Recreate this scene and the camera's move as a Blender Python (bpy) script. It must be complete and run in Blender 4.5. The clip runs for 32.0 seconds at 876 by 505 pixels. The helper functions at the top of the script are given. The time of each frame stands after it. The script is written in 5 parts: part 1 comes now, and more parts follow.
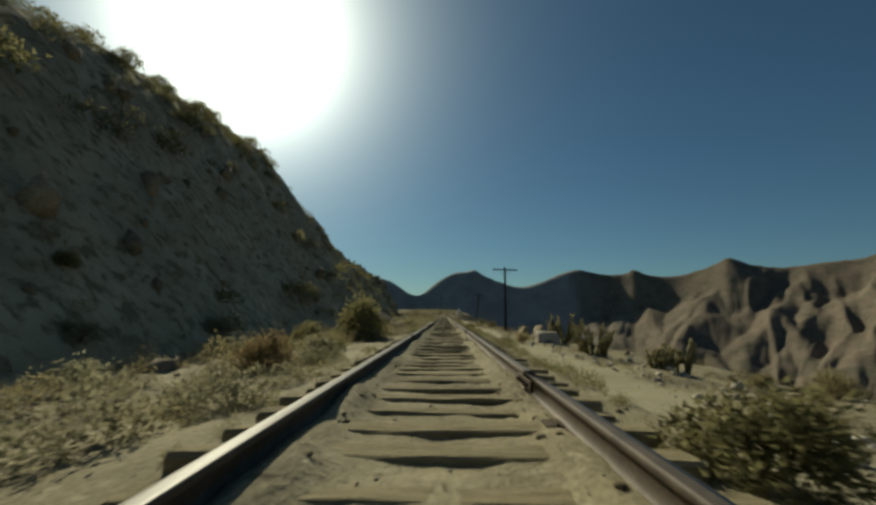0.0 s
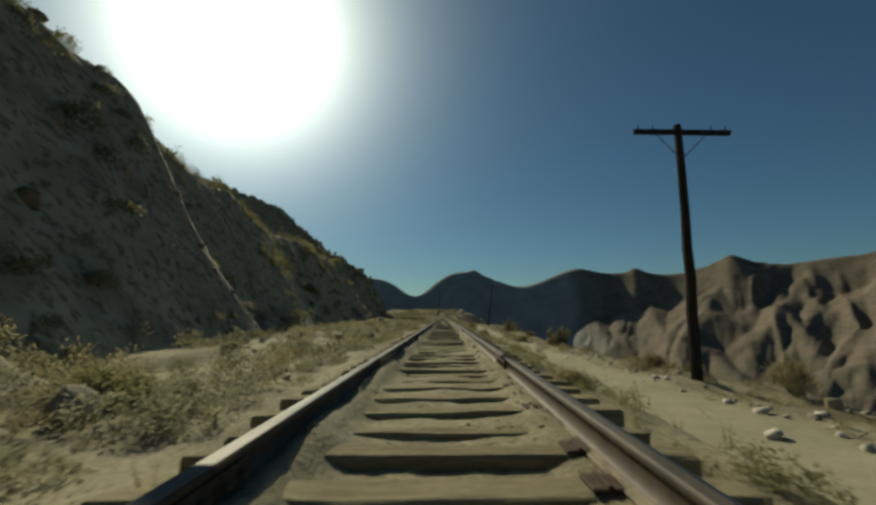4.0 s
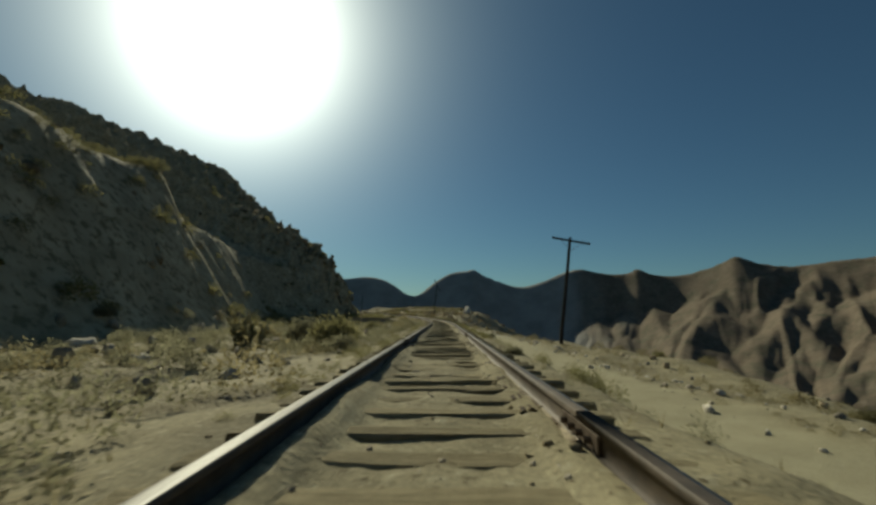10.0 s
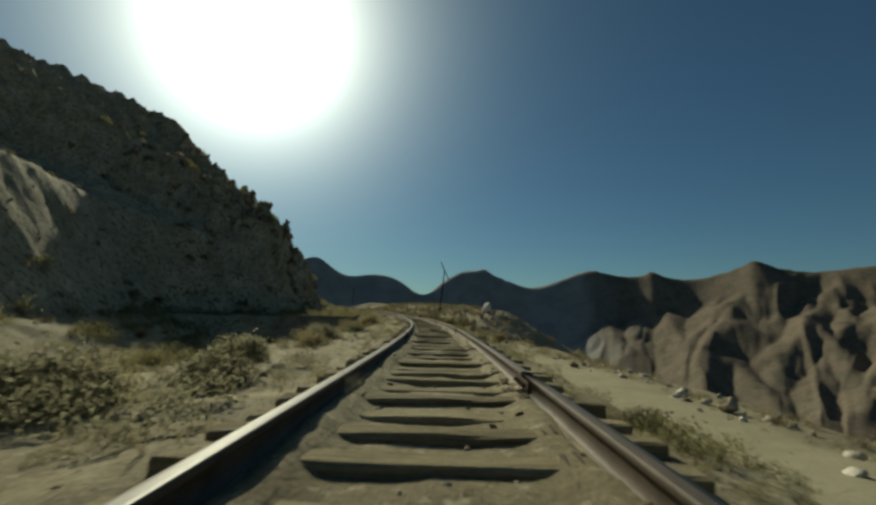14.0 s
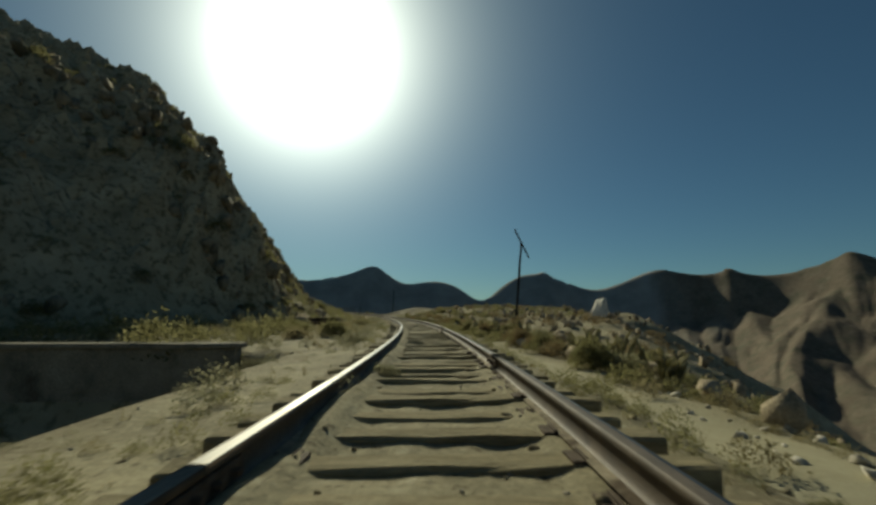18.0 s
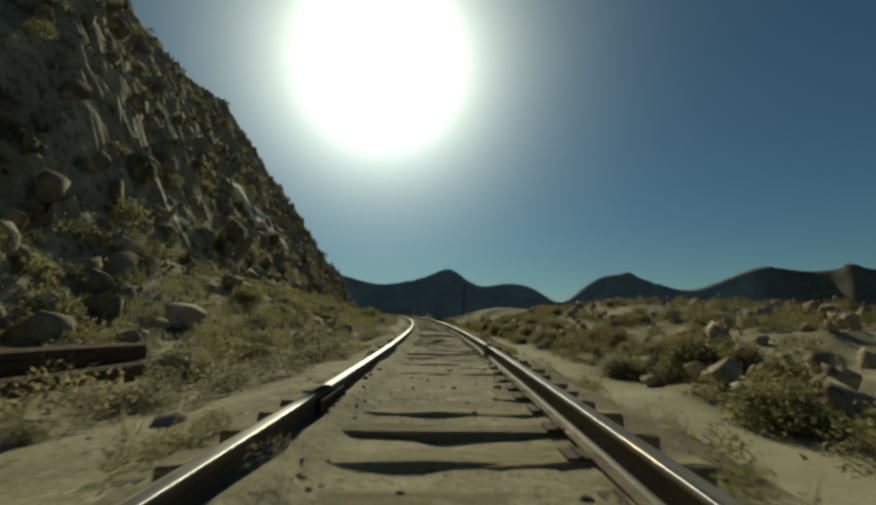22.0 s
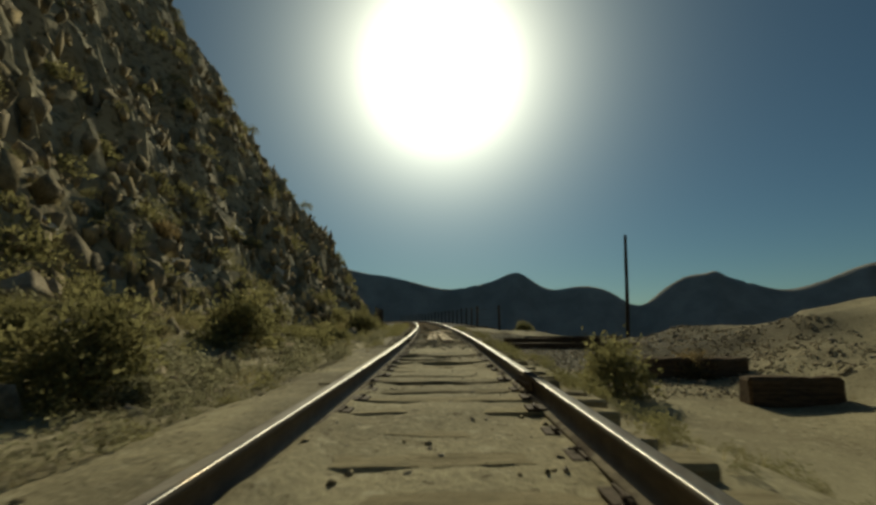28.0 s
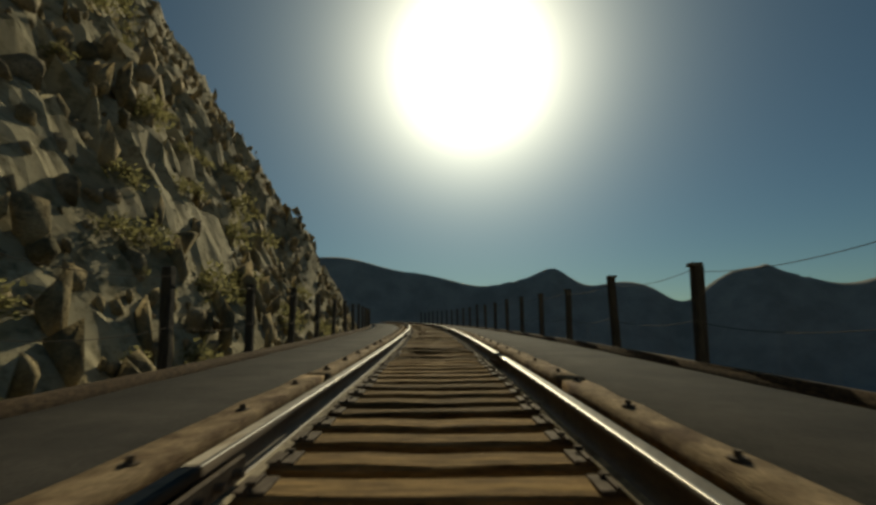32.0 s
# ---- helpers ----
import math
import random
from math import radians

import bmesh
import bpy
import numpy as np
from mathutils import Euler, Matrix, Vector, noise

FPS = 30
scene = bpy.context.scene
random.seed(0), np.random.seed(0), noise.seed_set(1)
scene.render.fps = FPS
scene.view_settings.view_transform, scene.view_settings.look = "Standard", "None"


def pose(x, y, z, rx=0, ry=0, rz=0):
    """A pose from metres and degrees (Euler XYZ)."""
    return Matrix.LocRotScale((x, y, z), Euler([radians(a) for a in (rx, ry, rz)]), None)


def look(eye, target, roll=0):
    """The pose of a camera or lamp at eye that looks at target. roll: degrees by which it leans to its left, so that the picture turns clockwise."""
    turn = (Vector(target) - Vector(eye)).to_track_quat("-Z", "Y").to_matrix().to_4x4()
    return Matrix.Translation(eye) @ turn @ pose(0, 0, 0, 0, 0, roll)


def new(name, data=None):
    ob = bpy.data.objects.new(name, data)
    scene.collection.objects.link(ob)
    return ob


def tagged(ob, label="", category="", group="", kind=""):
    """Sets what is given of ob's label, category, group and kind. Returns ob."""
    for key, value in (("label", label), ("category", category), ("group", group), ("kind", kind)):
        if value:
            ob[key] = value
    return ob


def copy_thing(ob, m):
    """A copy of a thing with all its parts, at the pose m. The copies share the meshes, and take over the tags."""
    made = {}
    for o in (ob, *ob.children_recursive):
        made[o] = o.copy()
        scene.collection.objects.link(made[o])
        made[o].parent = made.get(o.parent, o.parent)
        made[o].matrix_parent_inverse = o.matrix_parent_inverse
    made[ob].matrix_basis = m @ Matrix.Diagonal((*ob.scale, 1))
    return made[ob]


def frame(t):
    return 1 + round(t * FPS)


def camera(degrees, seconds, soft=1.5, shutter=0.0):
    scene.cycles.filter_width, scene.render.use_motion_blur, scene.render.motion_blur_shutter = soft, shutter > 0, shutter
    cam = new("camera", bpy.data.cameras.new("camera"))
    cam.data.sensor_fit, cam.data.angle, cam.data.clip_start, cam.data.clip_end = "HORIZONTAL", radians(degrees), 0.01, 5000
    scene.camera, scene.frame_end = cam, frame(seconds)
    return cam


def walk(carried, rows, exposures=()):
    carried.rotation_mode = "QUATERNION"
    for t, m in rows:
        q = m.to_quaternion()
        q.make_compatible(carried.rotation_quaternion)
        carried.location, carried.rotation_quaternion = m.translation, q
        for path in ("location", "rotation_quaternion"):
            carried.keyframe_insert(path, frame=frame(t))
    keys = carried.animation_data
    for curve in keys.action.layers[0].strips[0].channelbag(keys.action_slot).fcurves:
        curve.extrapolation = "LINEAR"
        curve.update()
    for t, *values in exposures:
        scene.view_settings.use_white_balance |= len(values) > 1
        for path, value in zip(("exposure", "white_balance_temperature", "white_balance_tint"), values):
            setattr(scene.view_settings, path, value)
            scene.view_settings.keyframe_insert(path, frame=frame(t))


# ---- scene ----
TURNS = [  # seconds, yaw, pitch, roll
    (0, 0.86, 7.59, -0.29), (0.5, 0.82, 7.63, -0.29), (1, 0.93, 7.55, -0.22), (1.5, 0.92, 7.6, -0.13),
    (2, 0.75, 7.62, -0.06), (2.5, 0.92, 7.63, 0.03), (3, 0.85, 7.71, 0.07), (3.5, 0.79, 7.7, 0.22),
    (4.5, 0.84, 7.66, 0.38), (5.5, 0.88, 7.63, 0.55), (6, 0.83, 7.51, 0.56), (6.5, 0.79, 7.65, 0.61),
    (7, 0.85, 7.68, 0.72), (7.5, 1.08, 7.74, 0.74), (8, 1.08, 7.59, 0.44), (8.5, 1.02, 7.57, 0.27),
    (9, 0.8, 7.68, 0.16), (9.5, 0.89, 7.64, -0.09), (10, 0.63, 7.71, -0.21), (10.5, 0.52, 7.79, -0.35),
    (11, 0.62, 7.69, -0.48), (11.5, 0.7, 7.72, -0.58), (12, 0.51, 7.72, -0.75), (12.5, 0.88, 7.64, -0.97),
    (13, 1.23, 7.57, -1.15), (13.5, 1.18, 7.56, -1.32), (14, 1.74, 7.59, -1.45), (14.5, 2.37, 7.77, -1.53),
    (15.5, 4.11, 7.92, -0.38), (16.5, 5.84, 8.07, -0.15), (17, 7.02, 8.19, -0.12), (17.5, 7.97, 8.22, -0.05),
    (18, 8.88, 8.28, -0.01), (18.5, 9.68, 8.32, 0.02), (19, 10.74, 8.25, 0.08), (19.5, 12.55, 8.2, 0.2),
    (20, 13.76, 8.51, 0.24), (20.5, 14.8, 8.64, 0.24), (21, 15.93, 8.62, 0.18), (21.5, 17.26, 8.67, 0.14),
    (22, 18.09, 8.62, 0.05), (22.5, 18.83, 8.69, 0.07), (23, 19.57, 8.71, 0.15), (23.5, 20.43, 8.79, 0.21),
    (24, 21.27, 8.88, 0.28), (24.5, 21.94, 9.01, 0.32), (25, 22.5, 9.08, 0.37), (25.5, 23.05, 9, 0.44),
    (26.5, 24.43, 9.1, 0.46), (27.5, 25.81, 9.2, 0.48), (28, 26.28, 9.31, 0.46), (28.5, 26.89, 9.25, 0.42),
    (29, 27.55, 9.37, 0.41), (29.5, 28.19, 9.31, 0.42), (30, 28.83, 9.25, 0.43), (30.5, 29.37, 9.45, 0.43),
    (31, 29.61, 9.62, 0.46), (31.5, 30.42, 9.4, 0.53), (32, 30.41, 9.03, 0.61),
]
cam = camera(86.0, 32.0, soft=2.9, shutter=0.12)

# ---- the railway's line: s metres along it, u metres to its right, heights above the rail head ----
SPEED, GAUGE = 8.5, 1.505
BEND = [(-60, 0), (108, 0), (124, .175), (142, .262), (172, .262), (190, .205), (212, .155), (236, .136), (262, .133),
        (275, .16), (300, .2), (480, .2)]            # degrees a metre, to the left
GRADE = [(-60, 0), (115, 0), (150, .6), (175, 1.0), (215, 1.4), (272, 1.6), (300, 1.0), (480, .8)]   # degrees
LS = np.arange(-60, 480, 0.5)
_g = np.radians(np.interp(LS, *zip(*GRADE)))
LH = np.cumsum(np.interp(LS, *zip(*BEND))) * 0.5
LX = np.cumsum(-np.sin(np.radians(LH)) * np.cos(_g)) * 0.5
LY = np.cumsum(np.cos(np.radians(LH)) * np.cos(_g)) * 0.5
LZ = np.cumsum(np.sin(_g)) * 0.5
LX, LY, LZ = (a - np.interp(0, LS, a) for a in (LX, LY, LZ))


def heading(s):
    return np.interp(s, LS, LH)


def at(s, u, dz=0.0):
    """World places of s, u and a height above the rail head (arrays or numbers)."""
    h = np.radians(heading(s))
    return (np.interp(s, LS, LX) + u * np.cos(h), np.interp(s, LS, LY) + u * np.sin(h), np.interp(s, LS, LZ) + dz)


def slope(s):
    return np.interp(s, *zip(*GRADE))


def row(t, yaw, pitch, roll):
    x, y, z = at(t * SPEED, 0.037, 0.477)
    return t, pose(x, y, z, 90 + pitch, roll, yaw)


walk(cam, [row(*r) for r in TURNS], [(0, -.08, 7400, -2), (6, -.2, 7300, -3), (14, -.22, 7300, -5), (24, -.43, 7600, -7), (32, -.46, 8700, -1)])

# ---- light ----
SUN_EL, SUN_AZ = 30.4, -25.6          # degrees above the horizon; degrees right of north (y)
SUN_DIR = Vector((math.sin(radians(SUN_AZ)) * math.cos(radians(SUN_EL)),
                  math.cos(radians(SUN_AZ)) * math.cos(radians(SUN_EL)), math.sin(radians(SUN_EL))))
world = bpy.data.worlds.new("desert_sky")
scene.world = world
world.use_nodes = True
wn, wl = world.node_tree.nodes, world.node_tree.links
wn.clear()
w_out, w_bg = wn.new("ShaderNodeOutputWorld"), wn.new("ShaderNodeBackground")
sky = wn.new("ShaderNodeTexSky")
sky.sky_type, sky.sun_disc = "NISHITA", False
sky.sun_elevation, sky.sun_rotation = radians(SUN_EL), radians(SUN_AZ)
sky.altitude, sky.air_density, sky.dust_density, sky.ozone_density = 900, 1.0, 0.3, 3.5
w_bg.inputs["Strength"].default_value = 0.040
# the bright haze round the sun
w_tc, w_dot = wn.new("ShaderNodeTexCoord"), wn.new("ShaderNodeVectorMath")
w_dot.operation = "DOT_PRODUCT"
w_dot.inputs[1].default_value = SUN_DIR
wl.new(w_tc.outputs["Generated"], w_dot.inputs[0])
w_pos = wn.new("ShaderNodeMath")
w_pos.operation = "MAXIMUM"
w_pos.inputs[1].default_value = 0
wl.new(w_dot.outputs["Value"], w_pos.inputs[0])
w_tone = wn.new("ShaderNodeVectorMath")
w_tone.operation = "MULTIPLY"
w_tone.inputs[1].default_value = (.69, .955, 1.06)
wl.new(sky.outputs["Color"], w_tone.inputs[0])
w_last = w_tone.outputs[0]
for power, amount, tint in ((9, 3.0, (.7, .93, 1)), (28, 16.0, (.95, 1, 1)), (75, 50.0, (1, 1, .97)), (300, 160.0, (1, 1, .96))):
    w_pow, w_mul, w_add = wn.new("ShaderNodeMath"), wn.new("ShaderNodeVectorMath"), wn.new("ShaderNodeVectorMath")
    w_pow.operation, w_mul.operation, w_add.operation = "POWER", "SCALE", "ADD"
    w_pow.inputs[1].default_value = power
    wl.new(w_pos.outputs[0], w_pow.inputs[0])
    w_mul.inputs[0].default_value = [c * amount for c in tint]
    wl.new(w_pow.outputs[0], w_mul.inputs["Scale"])
    wl.new(w_last, w_add.inputs[0])
    wl.new(w_mul.outputs[0], w_add.inputs[1])
    w_last = w_add.outputs[0]
wl.new(w_last, w_bg.inputs["Color"])
wl.new(w_bg.outputs[0], w_out.inputs[0])
sun = new("sun", bpy.data.lights.new("sun", "SUN"))
sun.data.energy, sun.data.angle, sun.data.color = 3.6, radians(0.53), (1, .94, .82)
sun.matrix_world = look(SUN_DIR * 200, (0, 0, 0))


# ---- noise on arrays ----
def _cell(ix, iy, seed):
    n = (ix.astype(np.int64) * 374761393 + iy.astype(np.int64) * 668265263 + seed * 974711) & 0x7fffffff
    n = ((n ^ (n >> 13)) * 1274126177) & 0x7fffffff
    return ((n ^ (n >> 16)) & 0xffff) / 65535.0


def vnoise(x, y, seed=0):
    x, y = np.broadcast_arrays(np.asarray(x, float), np.asarray(y, float))
    ix, iy = np.floor(x), np.floor(y)
    fx, fy = x - ix, y - iy
    fx, fy = fx * fx * (3 - 2 * fx), fy * fy * (3 - 2 * fy)
    a, b = _cell(ix, iy, seed), _cell(ix + 1, iy, seed)
    c, d = _cell(ix, iy + 1, seed), _cell(ix + 1, iy + 1, seed)
    return (a + (b - a) * fx) * (1 - fy) + (c + (d - c) * fx) * fy


def fbm(x, y, octaves=4, seed=0):
    total, amp, norm = 0.0, 1.0, 0.0
    for k in range(octaves):
        total = total + amp * vnoise(x * 2 ** k + 17.3 * k, y * 2 ** k - 9.1 * k, seed + k)
        norm, amp = norm + amp, amp * 0.5
    return total / norm


def ridged(x, y, octaves=4, seed=0):
    total, amp, norm = 0.0, 1.0, 0.0
    for k in range(octaves):
        total = total + amp * (1 - np.abs(2 * vnoise(x * 2 ** k + 5.7 * k, y * 2 ** k + 3.3 * k, seed + k) - 1))
        norm, amp = norm + amp, amp * 0.5
    return total / norm


def sstep(a, b, x):
    t = np.clip((x - a) / (b - a), 0, 1)
    return t * t * (3 - 2 * t)


# ---- the shape of the ground ----
BURY = [(-60, -.19), (0, -.187), (12, -.192), (25, -.2), (45, -.196), (55, -.21), (68, -.192), (78, -.18), (90, -.195), (105, -.2), (118, -.202),
        (130, -.2), (145, -.215), (156, -.2), (172, -.182), (190, -.176), (212, -.184), (228, -.178), (240, -.174), (249, -.172), (252, -.2), (258, -.205), (268, -.2), (271, -.215), (272.5, -.25), (480, -.25)]
TOE = [(-60, 4.5), (40, 5.0), (42, 7.2), (55, 7.4), (57, 9.6), (71, 9.8), (73, 11), (114, 11.5), (117.5, 22), (168, 22), (176, 16), (182, 11), (188, 7.2), (196, 8.4), (206, 10.8),
       (240, 10.8), (256, 8), (267, 6), (280, 4.8), (480, 4.6)]
STEEP = [(-60, 1.5), (38, 1.55), (56, 1.8), (170, 1.8), (181, 1.5), (188, 2.1), (206, 1.7), (225, 1.42), (265, 1.43), (290, 1.55), (480, 1.6)]
CLIFF = [(-60, 9), (14, 11), (28, 14.5), (44, 16), (54, 12.8), (66, 10.5), (80, 10), (112, 9.5), (120, 12), (170, 11), (181, 9), (188, 12.5), (212, 15), (228, 27), (245, 38), (480, 58)]
EDGE = [(-60, 8.8), (35, 8.5), (48, 6.4), (57, 5.4), (66, 5.4), (85, 7), (112, 9.3), (122, 6.4), (140, 5.2), (148, 4.4), (157, 4.3), (164, 5.6), (172, 9),
        (182, 13), (188, 16), (193, 21), (200, 23), (212, 25), (226, 32), (245, 34), (258, 14), (268, 6.0), (300, 5), (480, 5)]
MOUND = [(-60, 0), (162, 0), (185, .8), (200, 1.1), (214, 1.8), (228, 1.9), (247, 1.8), (257, .5), (262, 0), (480, 0)]
LOW = [(-60, -.62), (236, -.62), (250, -.3), (266, -.12), (480, -.1)]


def ground_height(s, u):
    s, u = np.broadcast_arrays(np.asarray(s, float), np.asarray(u, float))
    a = np.abs(u)
    # dirt heaped against the inside of the rails
    berm = .088 * np.exp(-((a - .66) / .12) ** 2) * np.where(u < 0, 1 - sstep(236, 246, s), .75 * (1 - sstep(150, 168, s))) * (.4 + 1.2 * fbm(s * .5, u, 2, 23))
    z = np.interp(s, *zip(*BURY)) * (1 - sstep(1.2, 2.2, a)) - .19 * sstep(1.2, 2.2, a) + (fbm(s * 1.3, u * 1.3, 3, 3) - .5) * .05 + (np.where(u > 0, -.025, .01) + .12 * (fbm(s * .6, a * 0, 3, 19) - .5)) * sstep(.85, 1.05, a) * (1 - sstep(1.5, 2.1, a)) + berm - .15 * sstep(1.35, 2.3, a)
    rough = (fbm(s * .35, u * .35, 4, 11) - .5) * .5 + (fbm(s * 2.1, u * 2.1, 3, 15) - .5) * .16
    drift = (fbm(s * .9, u * 1.5, 3, 171) - .5) * .062 + (fbm(s * 4.5, u * 5.5, 3, 173) - .5) * .04 - .014
    z = z + drift * (1 - sstep(1.5, 2.0, a)) * (1 - sstep(246, 252, s)) * (1 - .6 * np.exp(-((a - .78) / .1) ** 2))
    z = z - (.075 + .05 * sstep(120, 140, s)) * sstep(.93, 1.12, u) * (1 - sstep(246, 256, s)) * (.35 + 1.3 * fbm(s * .45, u * 0, 2, 177))
    z = z - .085 * sstep(.93, 1.12, -u) * (1 - sstep(1.6, 2.2, -u)) * (1 - sstep(185, 200, s)) * (.2 + 1.4 * fbm(s * .4, u * 0, 2, 179))
    bridge = np.where(u > 0, sstep(270.4, 271.6, s), sstep(272.3, 273.4, s))
    # downhill side
    edge, mound = np.interp(s, *zip(*EDGE)), np.interp(s, *zip(*MOUND))
    path = sstep(2.1, 2.6, u) * (1 - sstep(4.6, 5.4, u))
    low = np.interp(s, *zip(*LOW))
    right = low * sstep(1.7, 2.7, u) - .25 * sstep(5, 8, u) * (1 - np.minimum(mound, 1)) + rough * sstep(1.8, 6.5, u) * (1 - .85 * path)
    right = right + mound * sstep(4.4, 14, u) + (fbm(s * .18, u * .18, 4, 31) - .45) * 1.5 * sstep(5.2, 9, u) * np.minimum(mound, 1)
    over = np.maximum(u - edge - (fbm(s * .3, u * .12, 3, 8) - .5) * 1.2, 0)
    fall = .62 * over * over / (over + 2.2)
    right = right - 150 * (1 - np.exp(-fall / 150)) + (ridged(s * .05, u * .05, 4, 21) - .5) * np.minimum(over * .25, 9)
    # uphill side
    toe, steep, cliff = np.interp(s, *zip(*TOE)), np.interp(s, *zip(*STEEP)), np.interp(s, *zip(*CLIFF))
    bay = sstep(42, 56, s) * (1 - sstep(168, 182, s))
    back = np.maximum(-u - toe - (fbm(s * .12, u * .11, 3, 5) - .5) * (1.4 + 2.1 * sstep(176, 186, s)), 0)
    rise = back * back / (back + 1.2) * steep
    hill = np.maximum(rise - (.38 + .07 * bay) * (rise - cliff + np.sqrt((rise - cliff) ** 2 + 6 - 5.4 * bay)), 0)
    hill = np.minimum(hill, 52 + (hill - 52) * .2)
    rock = np.minimum(hill * .25, 1.0)
    ws, wu = s + (fbm(s * .3, u * .5, 2, 61) - .5) * 5, u + (fbm(s * .3, u * .5, 2, 63) - .5) * 3
    crag = (ridged(s * .15, u * .30 + s * .11, 3, 41) - .55) * 3.6 + (_cell(np.floor(ws * .42), np.floor(wu * .8), 45) - .5) * 1.5 + (
        _cell(np.floor(ws * .95 + 7), np.floor(wu * 1.7), 46) - .5) * .7 + (ridged(s * .7, u * 1.2, 2, 47) - .55) * .7
    gentle = (fbm(s * .1, u * .1, 4, 51) - .5) * 3.0 + (fbm(s * .8, u * .8, 3, 53) - .5) * 1.0 + (ridged(s * 1.7, u * 1.7, 2, 57) - .5) * .35
    wild = sstep(165, 190, s)
    hill = hill + rock * (gentle * (1 - wild * .4 - .55 * (1 - sstep(168, 182, s))) + crag * (.10 + .90 * wild))
    dip = -2.3 * sstep(119, 126, s) * (1 - sstep(163.5, 165.2, s)) * sstep(4.1 - 1.2 * sstep(138, 146, s), 5.8 - 1.3 * sstep(138, 146, s), -u) * (1 - sstep(15, 22, -u))
    talus = .42 * np.clip(-u - 3.6, 0, 9) ** 2 / (np.clip(-u - 3.6, 0, 9) + 1.0) * sstep(194, 208, s) * (1 - sstep(246, 262, s)) * (.75 + .5 * fbm(s * .1, u * 0, 2, 185))
    left = talus - .08 * sstep(2, 3.5, -u) + rough * .9 * sstep(1.6, 5, -u) + hill + dip
    z = z + np.where(u > 0, right, left)
    level = (1 - .25 * sstep(269.5, 271.5, s)) * sstep(258, 265, s) * sstep(1.0, 1.4, a) * (1 - sstep(3.4, 4.6, u)) * (1 - sstep(4.2, 5.4, -u))
    z = z + (-.185 - .075 * sstep(1.4, 2.2, a) + (fbm(s * 1.5, u * 1.5, 3, 181) - .5) * .06 - z) * level
    # the trestle spans a gully: the ground drops away under its deck
    under = bridge * sstep(-7.5, -3.2, u)
    return z - under * (1.2 + 2.5 * sstep(-4, 4, u))


